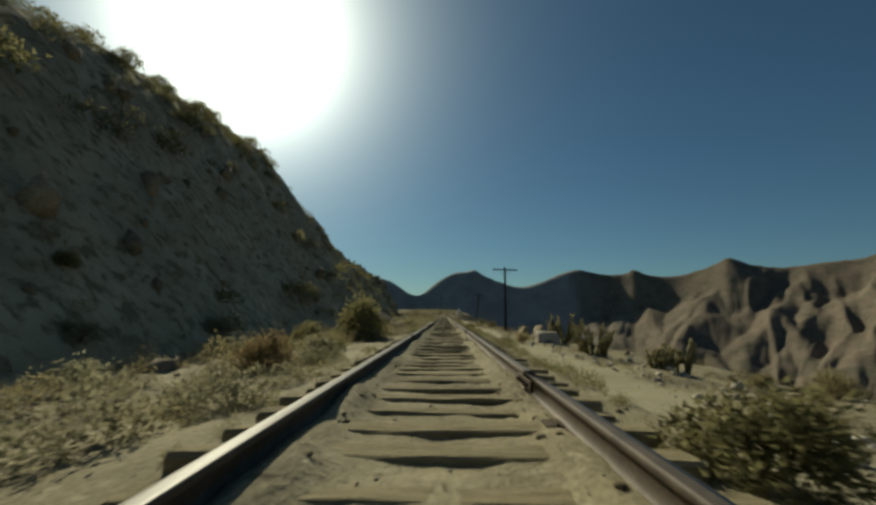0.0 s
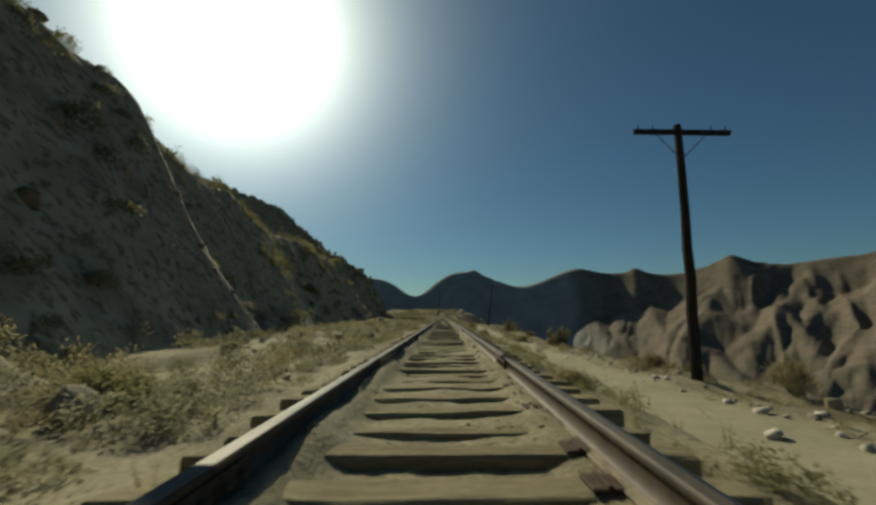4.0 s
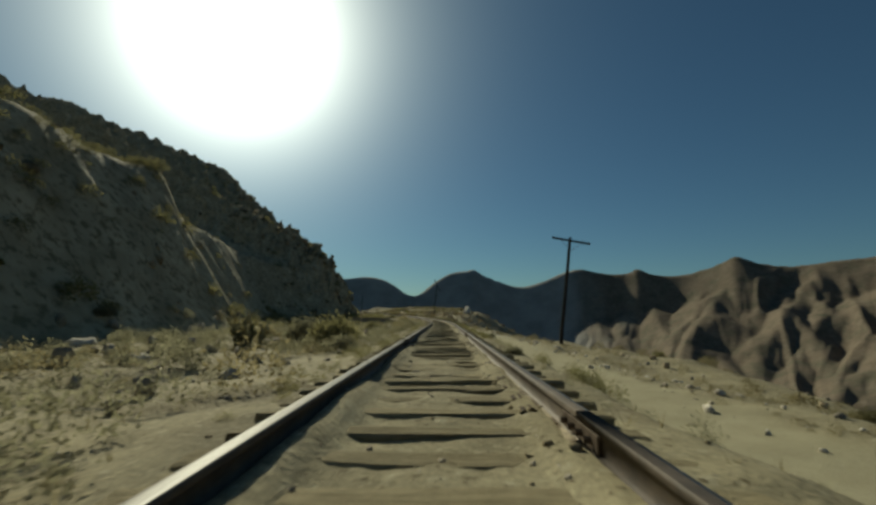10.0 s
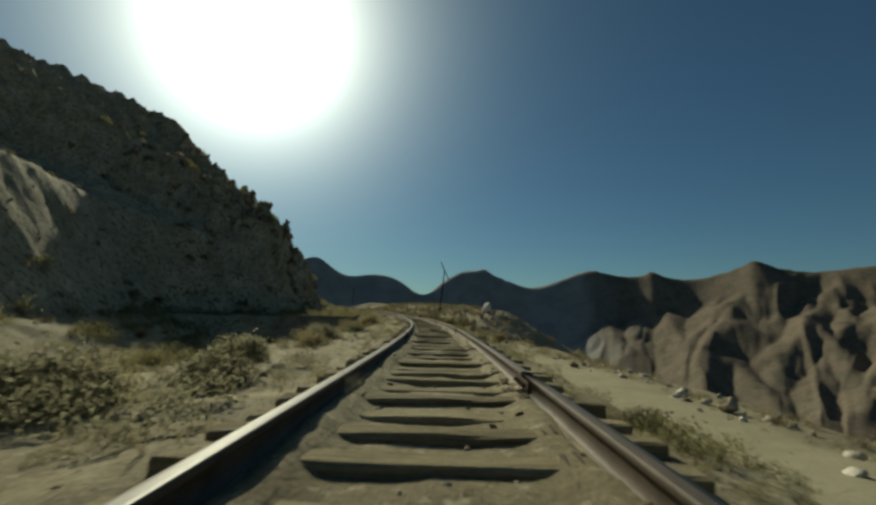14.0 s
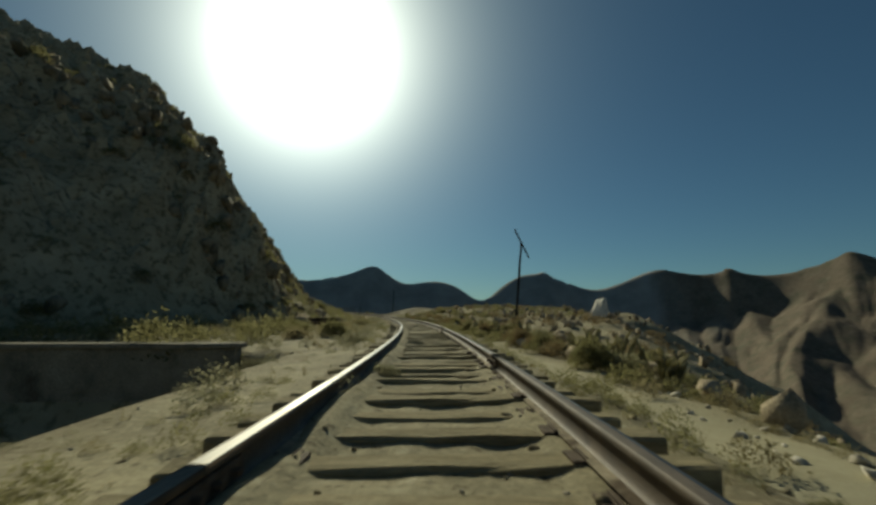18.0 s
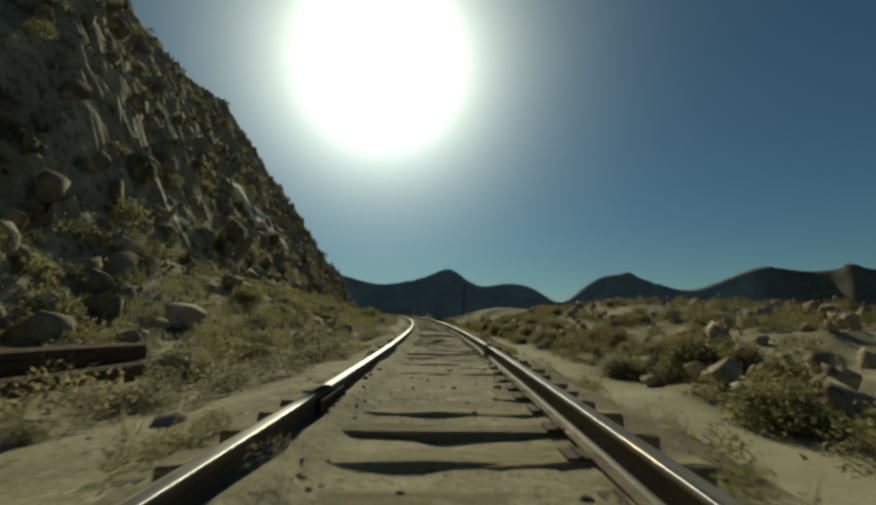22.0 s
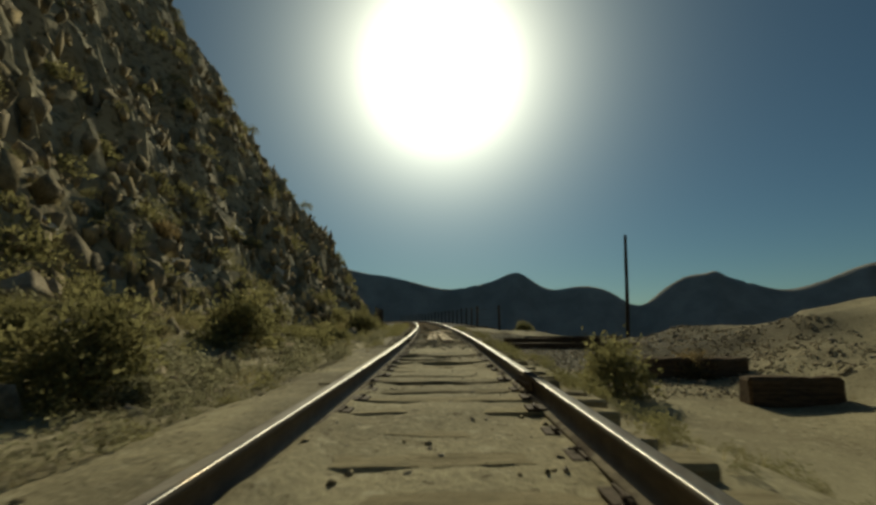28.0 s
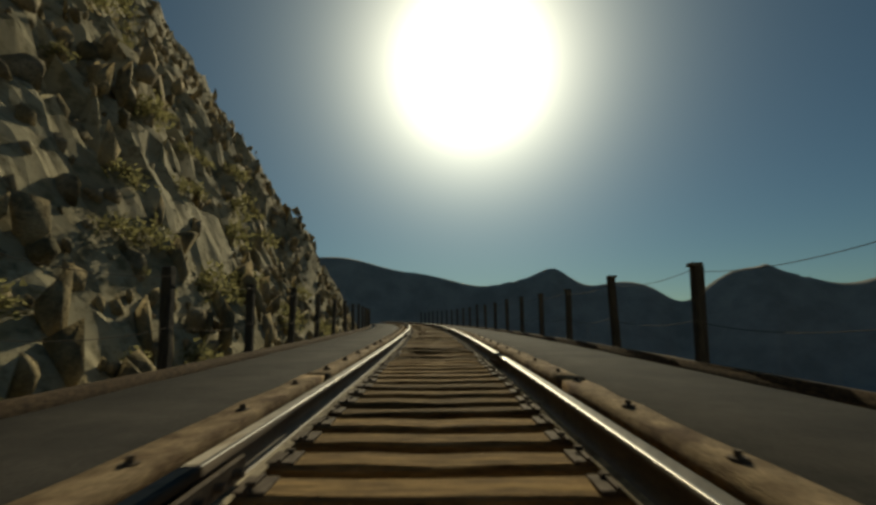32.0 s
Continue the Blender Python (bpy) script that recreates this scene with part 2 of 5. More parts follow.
# ---- materials ----
def material(name, dark, light, scale=3.0, fine=40.0, rough=0.9, metal=0.0, bump=0.3, third=None, third_scale=.6,
             third_at=(.5, .65), stretch=(1, 1, 1), vary=0.0, space="Object", dist=0.02, fine_amount=.35):
    """Two-colour noise at two scales, an optional third colour in patches, and a fine bump."""
    m = bpy.data.materials.new(name)
    m.use_nodes = True
    nt = m.node_tree
    n, l = nt.nodes, nt.links
    b = n["Principled BSDF"]
    b.inputs["Roughness"].default_value, b.inputs["Metallic"].default_value = rough, metal
    b.inputs["Specular IOR Level"].default_value = .5 if metal else .08
    tc, mp = n.new("ShaderNodeTexCoord"), n.new("ShaderNodeMapping")
    mp.inputs["Scale"].default_value = stretch
    if space == "World":
        l.new(n.new("ShaderNodeNewGeometry").outputs["Position"], mp.inputs["Vector"])
    else:
        add = n.new("ShaderNodeVectorMath")
        info = n.new("ShaderNodeObjectInfo")
        mul = n.new("ShaderNodeMath")
        mul.operation = "MULTIPLY"
        mul.inputs[1].default_value = 37.0
        l.new(info.outputs["Random"], mul.inputs[0])
        l.new(tc.outputs["Object"], add.inputs[0])
        l.new(mul.outputs[0], add.inputs[1])
        l.new(add.outputs[0], mp.inputs["Vector"])

    def tex(sc, detail=5.0, roughness=.6):
        t = n.new("ShaderNodeTexNoise")
        t.inputs["Scale"].default_value, t.inputs["Detail"].default_value, t.inputs["Roughness"].default_value = sc, detail, roughness
        l.new(mp.outputs[0], t.inputs["Vector"])
        return t

    def ramp(src, lo, hi):
        r = n.new("ShaderNodeMapRange")
        r.inputs["From Min"].default_value, r.inputs["From Max"].default_value = lo, hi
        l.new(src, r.inputs["Value"])
        return r.outputs[0]

    def mix(f, c1, c2, mode="MIX"):
        x = n.new("ShaderNodeMix")
        x.data_type, x.blend_type = "RGBA", mode
        if isinstance(f, float):
            x.inputs["Factor"].default_value = f
        else:
            l.new(f, x.inputs["Factor"])
        for sock, c in ((x.inputs["A"], c1), (x.inputs["B"], c2)):
            if isinstance(c, tuple):
                sock.default_value = (*c, 1)
            else:
                l.new(c, sock)
        return x.outputs["Result"]

    big, small = tex(scale), tex(fine, 3.0)
    col = mix(ramp(big.outputs["Fac"], .32, .68), dark, light)
    if third:
        col = mix(ramp(tex(third_scale, 4.0).outputs["Fac"], *third_at), col, third)
    grain = ramp(small.outputs["Fac"], .25, .75)
    g2 = n.new("ShaderNodeMapRange")
    g2.inputs["To Min"].default_value, g2.inputs["To Max"].default_value = 1 - fine_amount, 1 + fine_amount
    l.new(grain, g2.inputs["Value"])
    sc = n.new("ShaderNodeVectorMath")
    sc.operation = "SCALE"
    l.new(col, sc.inputs[0])
    l.new(g2.outputs[0], sc.inputs["Scale"])
    col = sc.outputs[0]
    if vary:
        info2 = n.new("ShaderNodeObjectInfo")
        v = n.new("ShaderNodeMapRange")
        v.inputs["To Min"].default_value, v.inputs["To Max"].default_value = 1 - vary, 1 + vary
        l.new(info2.outputs["Random"], v.inputs["Value"])
        s2 = n.new("ShaderNodeVectorMath")
        s2.operation = "SCALE"
        l.new(col, s2.inputs[0])
        l.new(v.outputs[0], s2.inputs["Scale"])
        col = s2.outputs[0]
    l.new(col, b.inputs["Base Color"])
    if bump:
        bp = n.new("ShaderNodeBump")
        bp.inputs["Strength"].default_value, bp.inputs["Distance"].default_value = bump, dist
        sm = n.new("ShaderNodeMath")
        sm.operation = "ADD"
        l.new(big.outputs["Fac"], sm.inputs[0])
        l.new(small.outputs["Fac"], sm.inputs[1])
        l.new(sm.outputs[0], bp.inputs["Height"])
        l.new(bp.outputs[0], b.inputs["Normal"])
    m["col"] = 0
    return m, col, mix, ramp, tex


def plain(*a, **k):
    return material(*a, **k)[0]


def ground_material():
    """Pale sand, grey-brown rock on the steep parts, dark crushed stone where the sheet says so, dry-grass tufts of colour."""
    m, col, mix, ramp, tex = material("desert_ground", (.232, .20, .125), (.385, .337, .215), scale=.9, fine=26, bump=.65, dist=.025,
                                      third=(.20, .168, .105), third_scale=.35, third_at=(.5, .66), space="World")
    n, l = m.node_tree.nodes, m.node_tree.links
    b = n["Principled BSDF"]
    col = mix(ramp(tex(9, 4).outputs["Fac"], .57, .66), col, (.405, .36, .245))
    col = mix(ramp(tex(13, 4).outputs["Fac"], .6, .68), col, (.11, .085, .05))
    way = n.new("ShaderNodeAttribute")
    way.attribute_name = "path"
    col = mix(way.outputs["Fac"], col, mix(ramp(tex(1.7, 6).outputs["Fac"], .3, .7), (.345, .31, .2), (.435, .392, .26)))
    geo, sep = n.new("ShaderNodeNewGeometry"), n.new("ShaderNodeSeparateXYZ")
    l.new(geo.outputs["True Normal"], sep.inputs[0])
    steep = n.new("ShaderNodeMapRange")
    steep.inputs["From Min"].default_value, steep.inputs["From Max"].default_value = .84, .64
    l.new(sep.outputs["Z"], steep.inputs["Value"])
    rock = mix(ramp(tex(.45, 6).outputs["Fac"], .35, .65), (.285, .25, .165), (.455, .40, .275))
    rock = mix(ramp(tex(2.6, 5).outputs["Fac"], .5, .62), rock, (.19, .165, .10))
    col = mix(steep.outputs[0], col, rock)
    att = n.new("ShaderNodeAttribute")
    att.attribute_name = "gravel"
    stones = mix(ramp(tex(30, 2).outputs["Fac"], .38, .62), (.045, .04, .028), (.145, .127, .088))
    col = mix(att.outputs["Fac"], col, stones)
    l.new(col, b.inputs["Base Color"])
    return m


M_GROUND = ground_material()


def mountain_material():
    """Brown folded slopes with scree and scrub patches; paler grey lifts the shaded, backlit ranges."""
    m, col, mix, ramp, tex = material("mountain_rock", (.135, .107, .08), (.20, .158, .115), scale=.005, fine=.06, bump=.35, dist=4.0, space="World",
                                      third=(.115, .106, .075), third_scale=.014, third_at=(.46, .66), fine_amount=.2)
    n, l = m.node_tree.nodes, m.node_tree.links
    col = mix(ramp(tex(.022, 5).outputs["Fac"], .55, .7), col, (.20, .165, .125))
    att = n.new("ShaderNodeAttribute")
    att.attribute_name = "shade_lift"
    # lighter than the brown, to soften the dark of the backlit slopes
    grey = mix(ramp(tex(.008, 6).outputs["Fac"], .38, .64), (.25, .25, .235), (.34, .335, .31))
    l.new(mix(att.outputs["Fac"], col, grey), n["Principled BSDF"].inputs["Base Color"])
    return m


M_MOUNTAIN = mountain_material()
M_ROCK = plain("granite", (.33, .265, .18), (.54, .45, .32), scale=2.2, fine=22, bump=.6, dist=.04, vary=.22,
               third=(.16, .13, .09), third_scale=1.3, third_at=(.52, .66))
M_CLIFF = plain("weathered_cliff_granite", (.19, .157, .105), (.37, .31, .215), scale=1.1, fine=16, bump=.6, dist=.05, space="World",
                third=(.115, .1, .062), third_scale=.7, third_at=(.48, .64))
M_CLOD = plain("dry_soil_clods", (.17, .138, .082), (.30, .25, .16), scale=3, fine=30, bump=.5, space="World")
M_PALE = plain("pale_granite", (.42, .38, .31), (.64, .59, .50), scale=2.0, fine=20, bump=.5, dist=.04, vary=.12,
               third=(.3, .25, .18), third_scale=1.0, third_at=(.56, .7))
M_SHARD = plain("brown_granite", (.21, .168, .10), (.41, .33, .20), scale=2.0, fine=20, bump=.6, dist=.04, space="World",
                third=(.14, .115, .07), third_scale=.9, third_at=(.48, .62))
M_STONES = plain("loose_stones", (.19, .165, .13), (.46, .41, .33), scale=1.6, fine=30, bump=.4, space="World")
M_DARKSTONE = plain("crushed_stone", (.075, .066, .05), (.25, .215, .16), scale=5.0, fine=40, bump=.4, space="World",
                    third=(.44, .37, .26), third_scale=7, third_at=(.46, .54))
M_RAIL = plain("rusted_rail_steel", (.06, .046, .034), (.12, .09, .064), scale=6, fine=60, rough=.7, metal=.25, bump=.25, dist=.004)
M_RAILTOP = plain("polished_rail_steel", (.075, .07, .062), (.13, .122, .11), scale=3, fine=50, rough=.4, metal=1.0, bump=.05,
                  dist=.002, stretch=(6, .3, 6), third=(.22, .17, .12), third_scale=1.2, third_at=(.55, .72))
M_RAILDULL = plain("dusty_rail_steel", (.24, .21, .17), (.33, .295, .24), scale=4, fine=40, rough=.45, metal=0.0, bump=.08, dist=.002, stretch=(6, .4, 6),
                   third=(.17, .13, .09), third_scale=1.5, third_at=(.5, .7))
M_RAILWORN = plain("worn_rail_steel", (.10, .088, .07), (.175, .155, .125), scale=4, fine=40, rough=.5, metal=0.0, bump=.08, dist=.002, stretch=(6, .4, 6),
                   third=(.08, .06, .042), third_scale=1.5, third_at=(.5, .7))
M_FOOT = plain("dusty_rail_foot", (.17, .14, .10), (.33, .28, .20), scale=5, fine=40, bump=.3, dist=.004, third=(.09, .066, .045), third_scale=3, third_at=(.5, .62))
M_TIE = plain("weathered_tie_wood", (.185, .152, .088), (.335, .283, .175), scale=3.0, fine=18, stretch=(1, 9, 9), bump=.6, dist=.015, vary=.25)
M_TIEOLD = plain("creosoted_tie_wood", (.07, .043, .021), (.28, .18, .08), scale=3.0, fine=18, stretch=(1, 9, 9), bump=.6,
                 dist=.015, vary=.4)
M_PLATE = plain("rusted_plate_steel", (.07, .05, .035), (.13, .10, .075), scale=14, fine=60, rough=.8, metal=0.0, bump=.2, dist=.004)
M_POLE = plain("dark_pole_wood", (.02, .018, .016), (.055, .048, .04), scale=3, fine=14, stretch=(8, 8, .6), bump=.5, dist=.02)
M_BOARD = plain("weathered_board", (.47, .375, .25), (.74, .62, .45), scale=3, fine=16, stretch=(11, .7, 11), bump=.7, dist=.015, vary=.15,
                third=(.14, .095, .055), third_scale=2.5, third_at=(.55, .68))
M_TIMBER = plain("old_timber", (.05, .035, .024), (.14, .095, .06), scale=3, fine=16, stretch=(9, .8, 9), bump=.6, dist=.015, vary=.2)
M_POST = plain("grey_post_wood", (.05, .044, .036), (.115, .1, .082), scale=3, fine=16, stretch=(9, 9, .8), bump=.6, dist=.012, vary=.2)
M_CURB = plain("guard_timber_wood", (.15, .10, .058), (.33, .24, .145), scale=5, fine=30, stretch=(1.5, 1.2, 3), bump=.6, dist=.015, vary=.2,
               third=(.10, .06, .035), third_scale=2.0, third_at=(.5, .64))
M_DECK = plain("tarred_gravel_deck", (.02, .019, .018), (.046, .042, .037), scale=1.5, fine=45, bump=.5, dist=.012,
               third=(.065, .058, .05), third_scale=.5, third_at=(.55, .75))
M_CONCRETE = plain("old_concrete", (.20, .175, .135), (.34, .30, .235), scale=1.5, fine=25, bump=.3, dist=.01,
                   third=(.13, .11, .08), third_scale=.8, third_at=(.52, .7))
M_WIRE = plain("rusted_wire", (.03, .022, .016), (.06, .042, .03), scale=10, fine=50, rough=.8, metal=0.0, bump=0)
M_TWIG = plain("shrub_twigs", (.10, .075, .045), (.20, .155, .10), scale=8, fine=30, bump=.3, dist=.005, vary=.2)


def leafy(*a, **k):
    """A leaf surface that also lets light through."""
    m, col, mix, ramp, tex = material(*a, **k)
    n, l = m.node_tree.nodes, m.node_tree.links
    tr, ms = n.new("ShaderNodeBsdfTranslucent"), n.new("ShaderNodeMixShader")
    ms.inputs["Fac"].default_value = .62
    l.new(col, tr.inputs["Color"])
    l.new(n["Principled BSDF"].outputs[0], ms.inputs[1])
    l.new(tr.outputs[0], ms.inputs[2])
    l.new(ms.outputs[0], n["Material Output"].inputs["Surface"])
    return m


M_LEAF = [leafy("olive_leaves", (.155, .148, .066), (.29, .265, .13), scale=3, fine=20, bump=0, vary=.25),
          leafy("dry_straw_leaves", (.215, .182, .095), (.35, .30, .17), scale=3, fine=20, bump=0, vary=.2),
          leafy("grey_green_leaves", (.2, .19, .115), (.34, .32, .21), scale=3, fine=20, bump=0, vary=.2),
          leafy("rusty_dry_leaves", (.175, .13, .066), (.295, .225, .12), scale=3, fine=20, bump=0, vary=.2)]
M_CACTUS = leafy("cactus_spines", (.215, .205, .10), (.45, .41, .26), scale=7, fine=50, bump=.9, dist=.02, vary=.2)
M_CACTUSTIP = leafy("pale_cactus_tip", (.40, .37, .24), (.58, .54, .38), scale=9, fine=50, bump=.8, dist=.02)


# ---- building helpers ----
def grid_mesh(name, xs, ys, zs, mat, **attributes):
    """A sheet from 2-D arrays of places."""
    rows, cols = xs.shape
    me = bpy.data.meshes.new(name)
    co = np.stack([xs, ys, zs], -1).reshape(-1, 3).astype(np.float32)
    i = np.arange(rows * cols).reshape(rows, cols)
    quads = np.stack([i[:-1, :-1], i[:-1, 1:], i[1:, 1:], i[1:, :-1]], -1).reshape(-1, 4)
    me.vertices.add(len(co))
    me.vertices.foreach_set("co", co.ravel())
    me.loops.add(quads.size)
    me.loops.foreach_set("vertex_index", quads.ravel().astype(np.int32))
    me.polygons.add(len(quads))
    me.polygons.foreach_set("loop_start", np.arange(0, quads.size, 4, dtype=np.int32))
    me.update(calc_edges=True)
    me.polygons.foreach_set("use_smooth", np.ones(len(quads), bool))
    me.materials.append(mat)
    for key, values in attributes.items():
        a = me.attributes.new(key, "FLOAT", "POINT")
        a.data.foreach_set("value", values.ravel().astype(np.float32))
    return me


def soup(name, verts, faces, mat, smooth=False):
    """A mesh from an (n, 3) array and an (m, k) array of corners."""
    me = bpy.data.meshes.new(name)
    verts, faces = np.asarray(verts, np.float32), np.asarray(faces, np.int32)
    k = faces.shape[1]
    me.vertices.add(len(verts))
    me.vertices.foreach_set("co", verts.ravel())
    me.loops.add(faces.size)
    me.loops.foreach_set("vertex_index", faces.ravel())
    me.polygons.add(len(faces))
    me.polygons.foreach_set("loop_start", np.arange(0, faces.size, k, dtype=np.int32))
    me.update(calc_edges=True)
    if smooth:
        me.polygons.foreach_set("use_smooth", np.ones(len(faces), bool))
    me.materials.append(mat)
    return me


def empty(name, m=Matrix()):
    ob = new(name)
    ob.matrix_world = m
    return ob


def child(name, me, parent, m=None, label=""):
    ob = new(name, me)
    ob.parent = parent
    if m is not None:
        ob.matrix_basis = m
    if label:
        ob["label"] = label
    return ob


def part(name, bm, mat, parent=None, label=""):
    """Links a bmesh as one mesh object under a thing or part."""
    me = bpy.data.meshes.new(name)
    bm.to_mesh(me)
    bm.free()
    me.materials.append(mat)
    ob = new(name, me)
    if parent:
        ob.parent = parent
    if label:
        ob["label"] = label
    return ob


def box(bm, size, m=Matrix(), bevel=0.0, jitter=0.0, cuts=0, rnd=random):
    """A bevelled block, cut along its length and roughened, added to bm."""
    own = bmesh.new()
    bmesh.ops.create_cube(own, size=1)
    for v in own.verts:
        v.co = Vector((v.co.x * size[0], v.co.y * size[1], v.co.z * size[2]))
    if bevel:
        bmesh.ops.bevel(own, geom=own.edges[:], offset=bevel, segments=1, affect="EDGES", clamp_overlap=True)
    if cuts:
        bmesh.ops.subdivide_edges(own, edges=[e for e in own.edges if e.calc_length() > max(size) * .6], cuts=cuts)
    for v in own.verts:
        if jitter:
            v.co += Vector((rnd.uniform(-1, 1), rnd.uniform(-1, 1), rnd.uniform(-1, 1))) * jitter
        v.co = m @ v.co
    temp = bpy.data.meshes.new("block")
    own.to_mesh(temp)
    own.free()
    bm.from_mesh(temp)
    bpy.data.meshes.remove(temp)


def tube(bm, p, q, r1, r2, sides=8, cap=True):
    p, q = Vector(p), Vector(q)
    d = (q - p)
    rot = d.to_track_quat("Z", "Y").to_matrix().to_4x4()
    g = bmesh.ops.create_cone(bm, cap_ends=cap, segments=sides, radius1=r1, radius2=r2, depth=d.length)
    bmesh.ops.transform(bm, matrix=Matrix.Translation((p + q) / 2) @ rot, verts=g["verts"])
    return g["verts"]


def stand(s, u, dz=None, turn=0.0, lean=0.0, scale=1.0, sink=0.0):
    """The pose of a thing on the ground at s, u, turned from the track's heading."""
    h = float(ground_height(s, u)) if dz is None else dz
    x, y, z = at(s, u, h - sink)
    return Matrix.Translation((x, y, z)) @ Euler((radians(lean), 0, radians(heading(s) + turn))).to_matrix().to_4x4() @ Matrix.Scale(scale, 4)


# ---- the ground ----
g_s = np.concatenate([np.arange(-50, -4, 1.0), np.arange(-4, 300, .3), np.arange(300, 400, 1.0), np.arange(400, 440, 4.0)])


def graded(first, last, step, grow, most):
    out, x = [], first
    while x < last:
        out.append(x)
        x += step
        step = min(step * grow, most)
    return np.array(out + [last])


g_u = np.concatenate([-graded(70, 185, .8, 1.05, 4)[::-1], -graded(2.6, 69.5, .2, 1.012, .75)[::-1], np.arange(-2.4, 2.5, .2), graded(2.6, 300, .22, 1.06, 8)])
GS, GU = np.meshgrid(g_s, g_u, indexing="ij")
GZ = ground_height(GS, GU)


def crushed(S, U):
    """Where dark crushed stone covers the dirt."""
    e = (fbm(S * .7, U * .7, 3, 77) - .5) * 2.4
    g = sstep(247, 250, S + e * 1.2) * sstep(-1.9, -1.0, U + e * .3)
    g = g * (1 - .45 * (1 - sstep(.6, .8, np.abs(U))) * (1 - sstep(255, 258, S)))
    g = g * (1 - .9 * sstep(259.5, 263.5, S + e * .5) * sstep(1.25, 1.7, np.abs(U)))
    return np.maximum(g * (1 - sstep(7.5, 11, U + e)), .5 * np.exp(-((np.abs(U) - 1.0) / .35) ** 2) * (fbm(S * .4, U, 3, 71) > .56))


edge_noise = (fbm(GS * .7, GU * .7, 3, 77) - .5) * 2.4
GRAVEL = crushed(GS, GU)
PATH = sstep(2.2, 2.8, GU + edge_noise * .25) * (1 - sstep(4.5 - .6 * sstep(150, 165, GS), 5.4 - .8 * sstep(150, 165, GS), GU + edge_noise * .3)) * (1 - sstep(240, 246, GS)) * .8
GZ = GZ - np.where((np.abs(GU) < 1.9) & (GS < 270), .09, 0)      # the track's dirt lies over it
gx, gy, gz = at(GS, GU, GZ)
ground = new("ground", grid_mesh("ground", gx, gy, gz, M_GROUND, gravel=GRAVEL, path=PATH))
normals = np.empty(len(ground.data.polygons) * 3, np.float32)      # the rocky faces stay sharp
ground.data.polygons.foreach_get("normal", normals)
ground.data.polygons.foreach_set("use_smooth", (np.abs(normals[2::3]) > .86) | ((GS[:-1, :-1] < 178) & (GU[:-1, :-1] < 0)).ravel())
tagged(ground, "sandy desert ground with rocky cut slope", "ground", kind="structure")
BS, BU = np.meshgrid(np.arange(-4, 270.1, .1), np.linspace(-2.1, 2.1, 61), indexing="ij")
track_dirt = new("track_dirt", grid_mesh("track_dirt", *at(BS, BU, ground_height(BS, BU) + .004), M_GROUND, gravel=crushed(BS, BU), path=BS * 0))
tagged(track_dirt, "rutted dirt heaped between and beside the rails", "dirt", kind="structure")

# ---- the mountains across the gorge: a sheet round the place, out to the horizon ----
RIDGES = [(-3.5, -1.6, 2.2), (2.9, 1.7, 4.2), (4.0, .35, .7), (9.5, -.5, 3.0), (16.5, 1.7, 4.0), (22.8, .8, 2.6), (23.0, .35, .8), (27.0, .5, 5.0), (32.8, 1.75, 3.8), (32.5, .5, 1.1),
          (40, 1.1, 4.0), (50, 3.4, 6), (60, 6, 9), (-9, .9, 3.4), (-16.2, 2.1, 2.6), (-20, 1.2, 4), (-31, 2.0, 6), (-40, 3.2, 6), (-52, 4.5, 9), (-70, 6, 14)]
m_b = np.concatenate([np.arange(-180, -62, 2.0), np.arange(-62, 62, .14), np.arange(62, 180.1, 2.0)])
m_r = np.concatenate([np.array([1.0, 30]), np.arange(100, 1500, 100.0), np.arange(1500, 3200, 22.0), np.array([3300, 3500, 3700, 4000, 4400.0])])
MB, MR = np.meshgrid(m_b, m_r, indexing="ij")


def skyline(b):
    return 3.85 + sum(a * np.exp(-((b - c) / w) ** 2) for c, a, w in RIDGES)


def crest_at(b):
    return 2900 + 300 * (fbm(b * .1, b * 0, 2, 95) - .5) * (.15 + .85 * sstep(14, 36, b))


m_x, m_y = MR * np.sin(np.radians(MB)), MR * np.cos(np.radians(MB))
w_x = m_x + (fbm(m_x / 260, m_y / 260, 3, 98) - .5) * 90
w_y = m_y + (fbm(m_x / 260 + 40, m_y / 260, 3, 99) - .5) * 90
crest = crest_at(MB)
rim = np.tan(np.radians(skyline(MB))) * crest
SHADE_LIFT = 1 - sstep(12, 22, MB + (fbm(MB * .4, MR / 300, 4, 141) - .5) * 10)      # grey that brightens the shaded ranges towards the sun
SHEER = 1 - sstep(14, 36, MB)
MZ = rim - np.abs(MR - crest) * (.6 + .55 * SHEER) - np.maximum(crest - MR - 250, 0) * .1 * (1 - SHEER)
SPURS = [(16.5, 23), (19.5, 16), (22.5, 17), (24, 29), (27, 33), (30, 25), (33.2, 27), (36, 42), (39, 33), (42, 36), (46, 40), (50, 43),
         (55, 49), (60, 53)]   # bearings of a spur's top and foot
rs = random.Random(12)


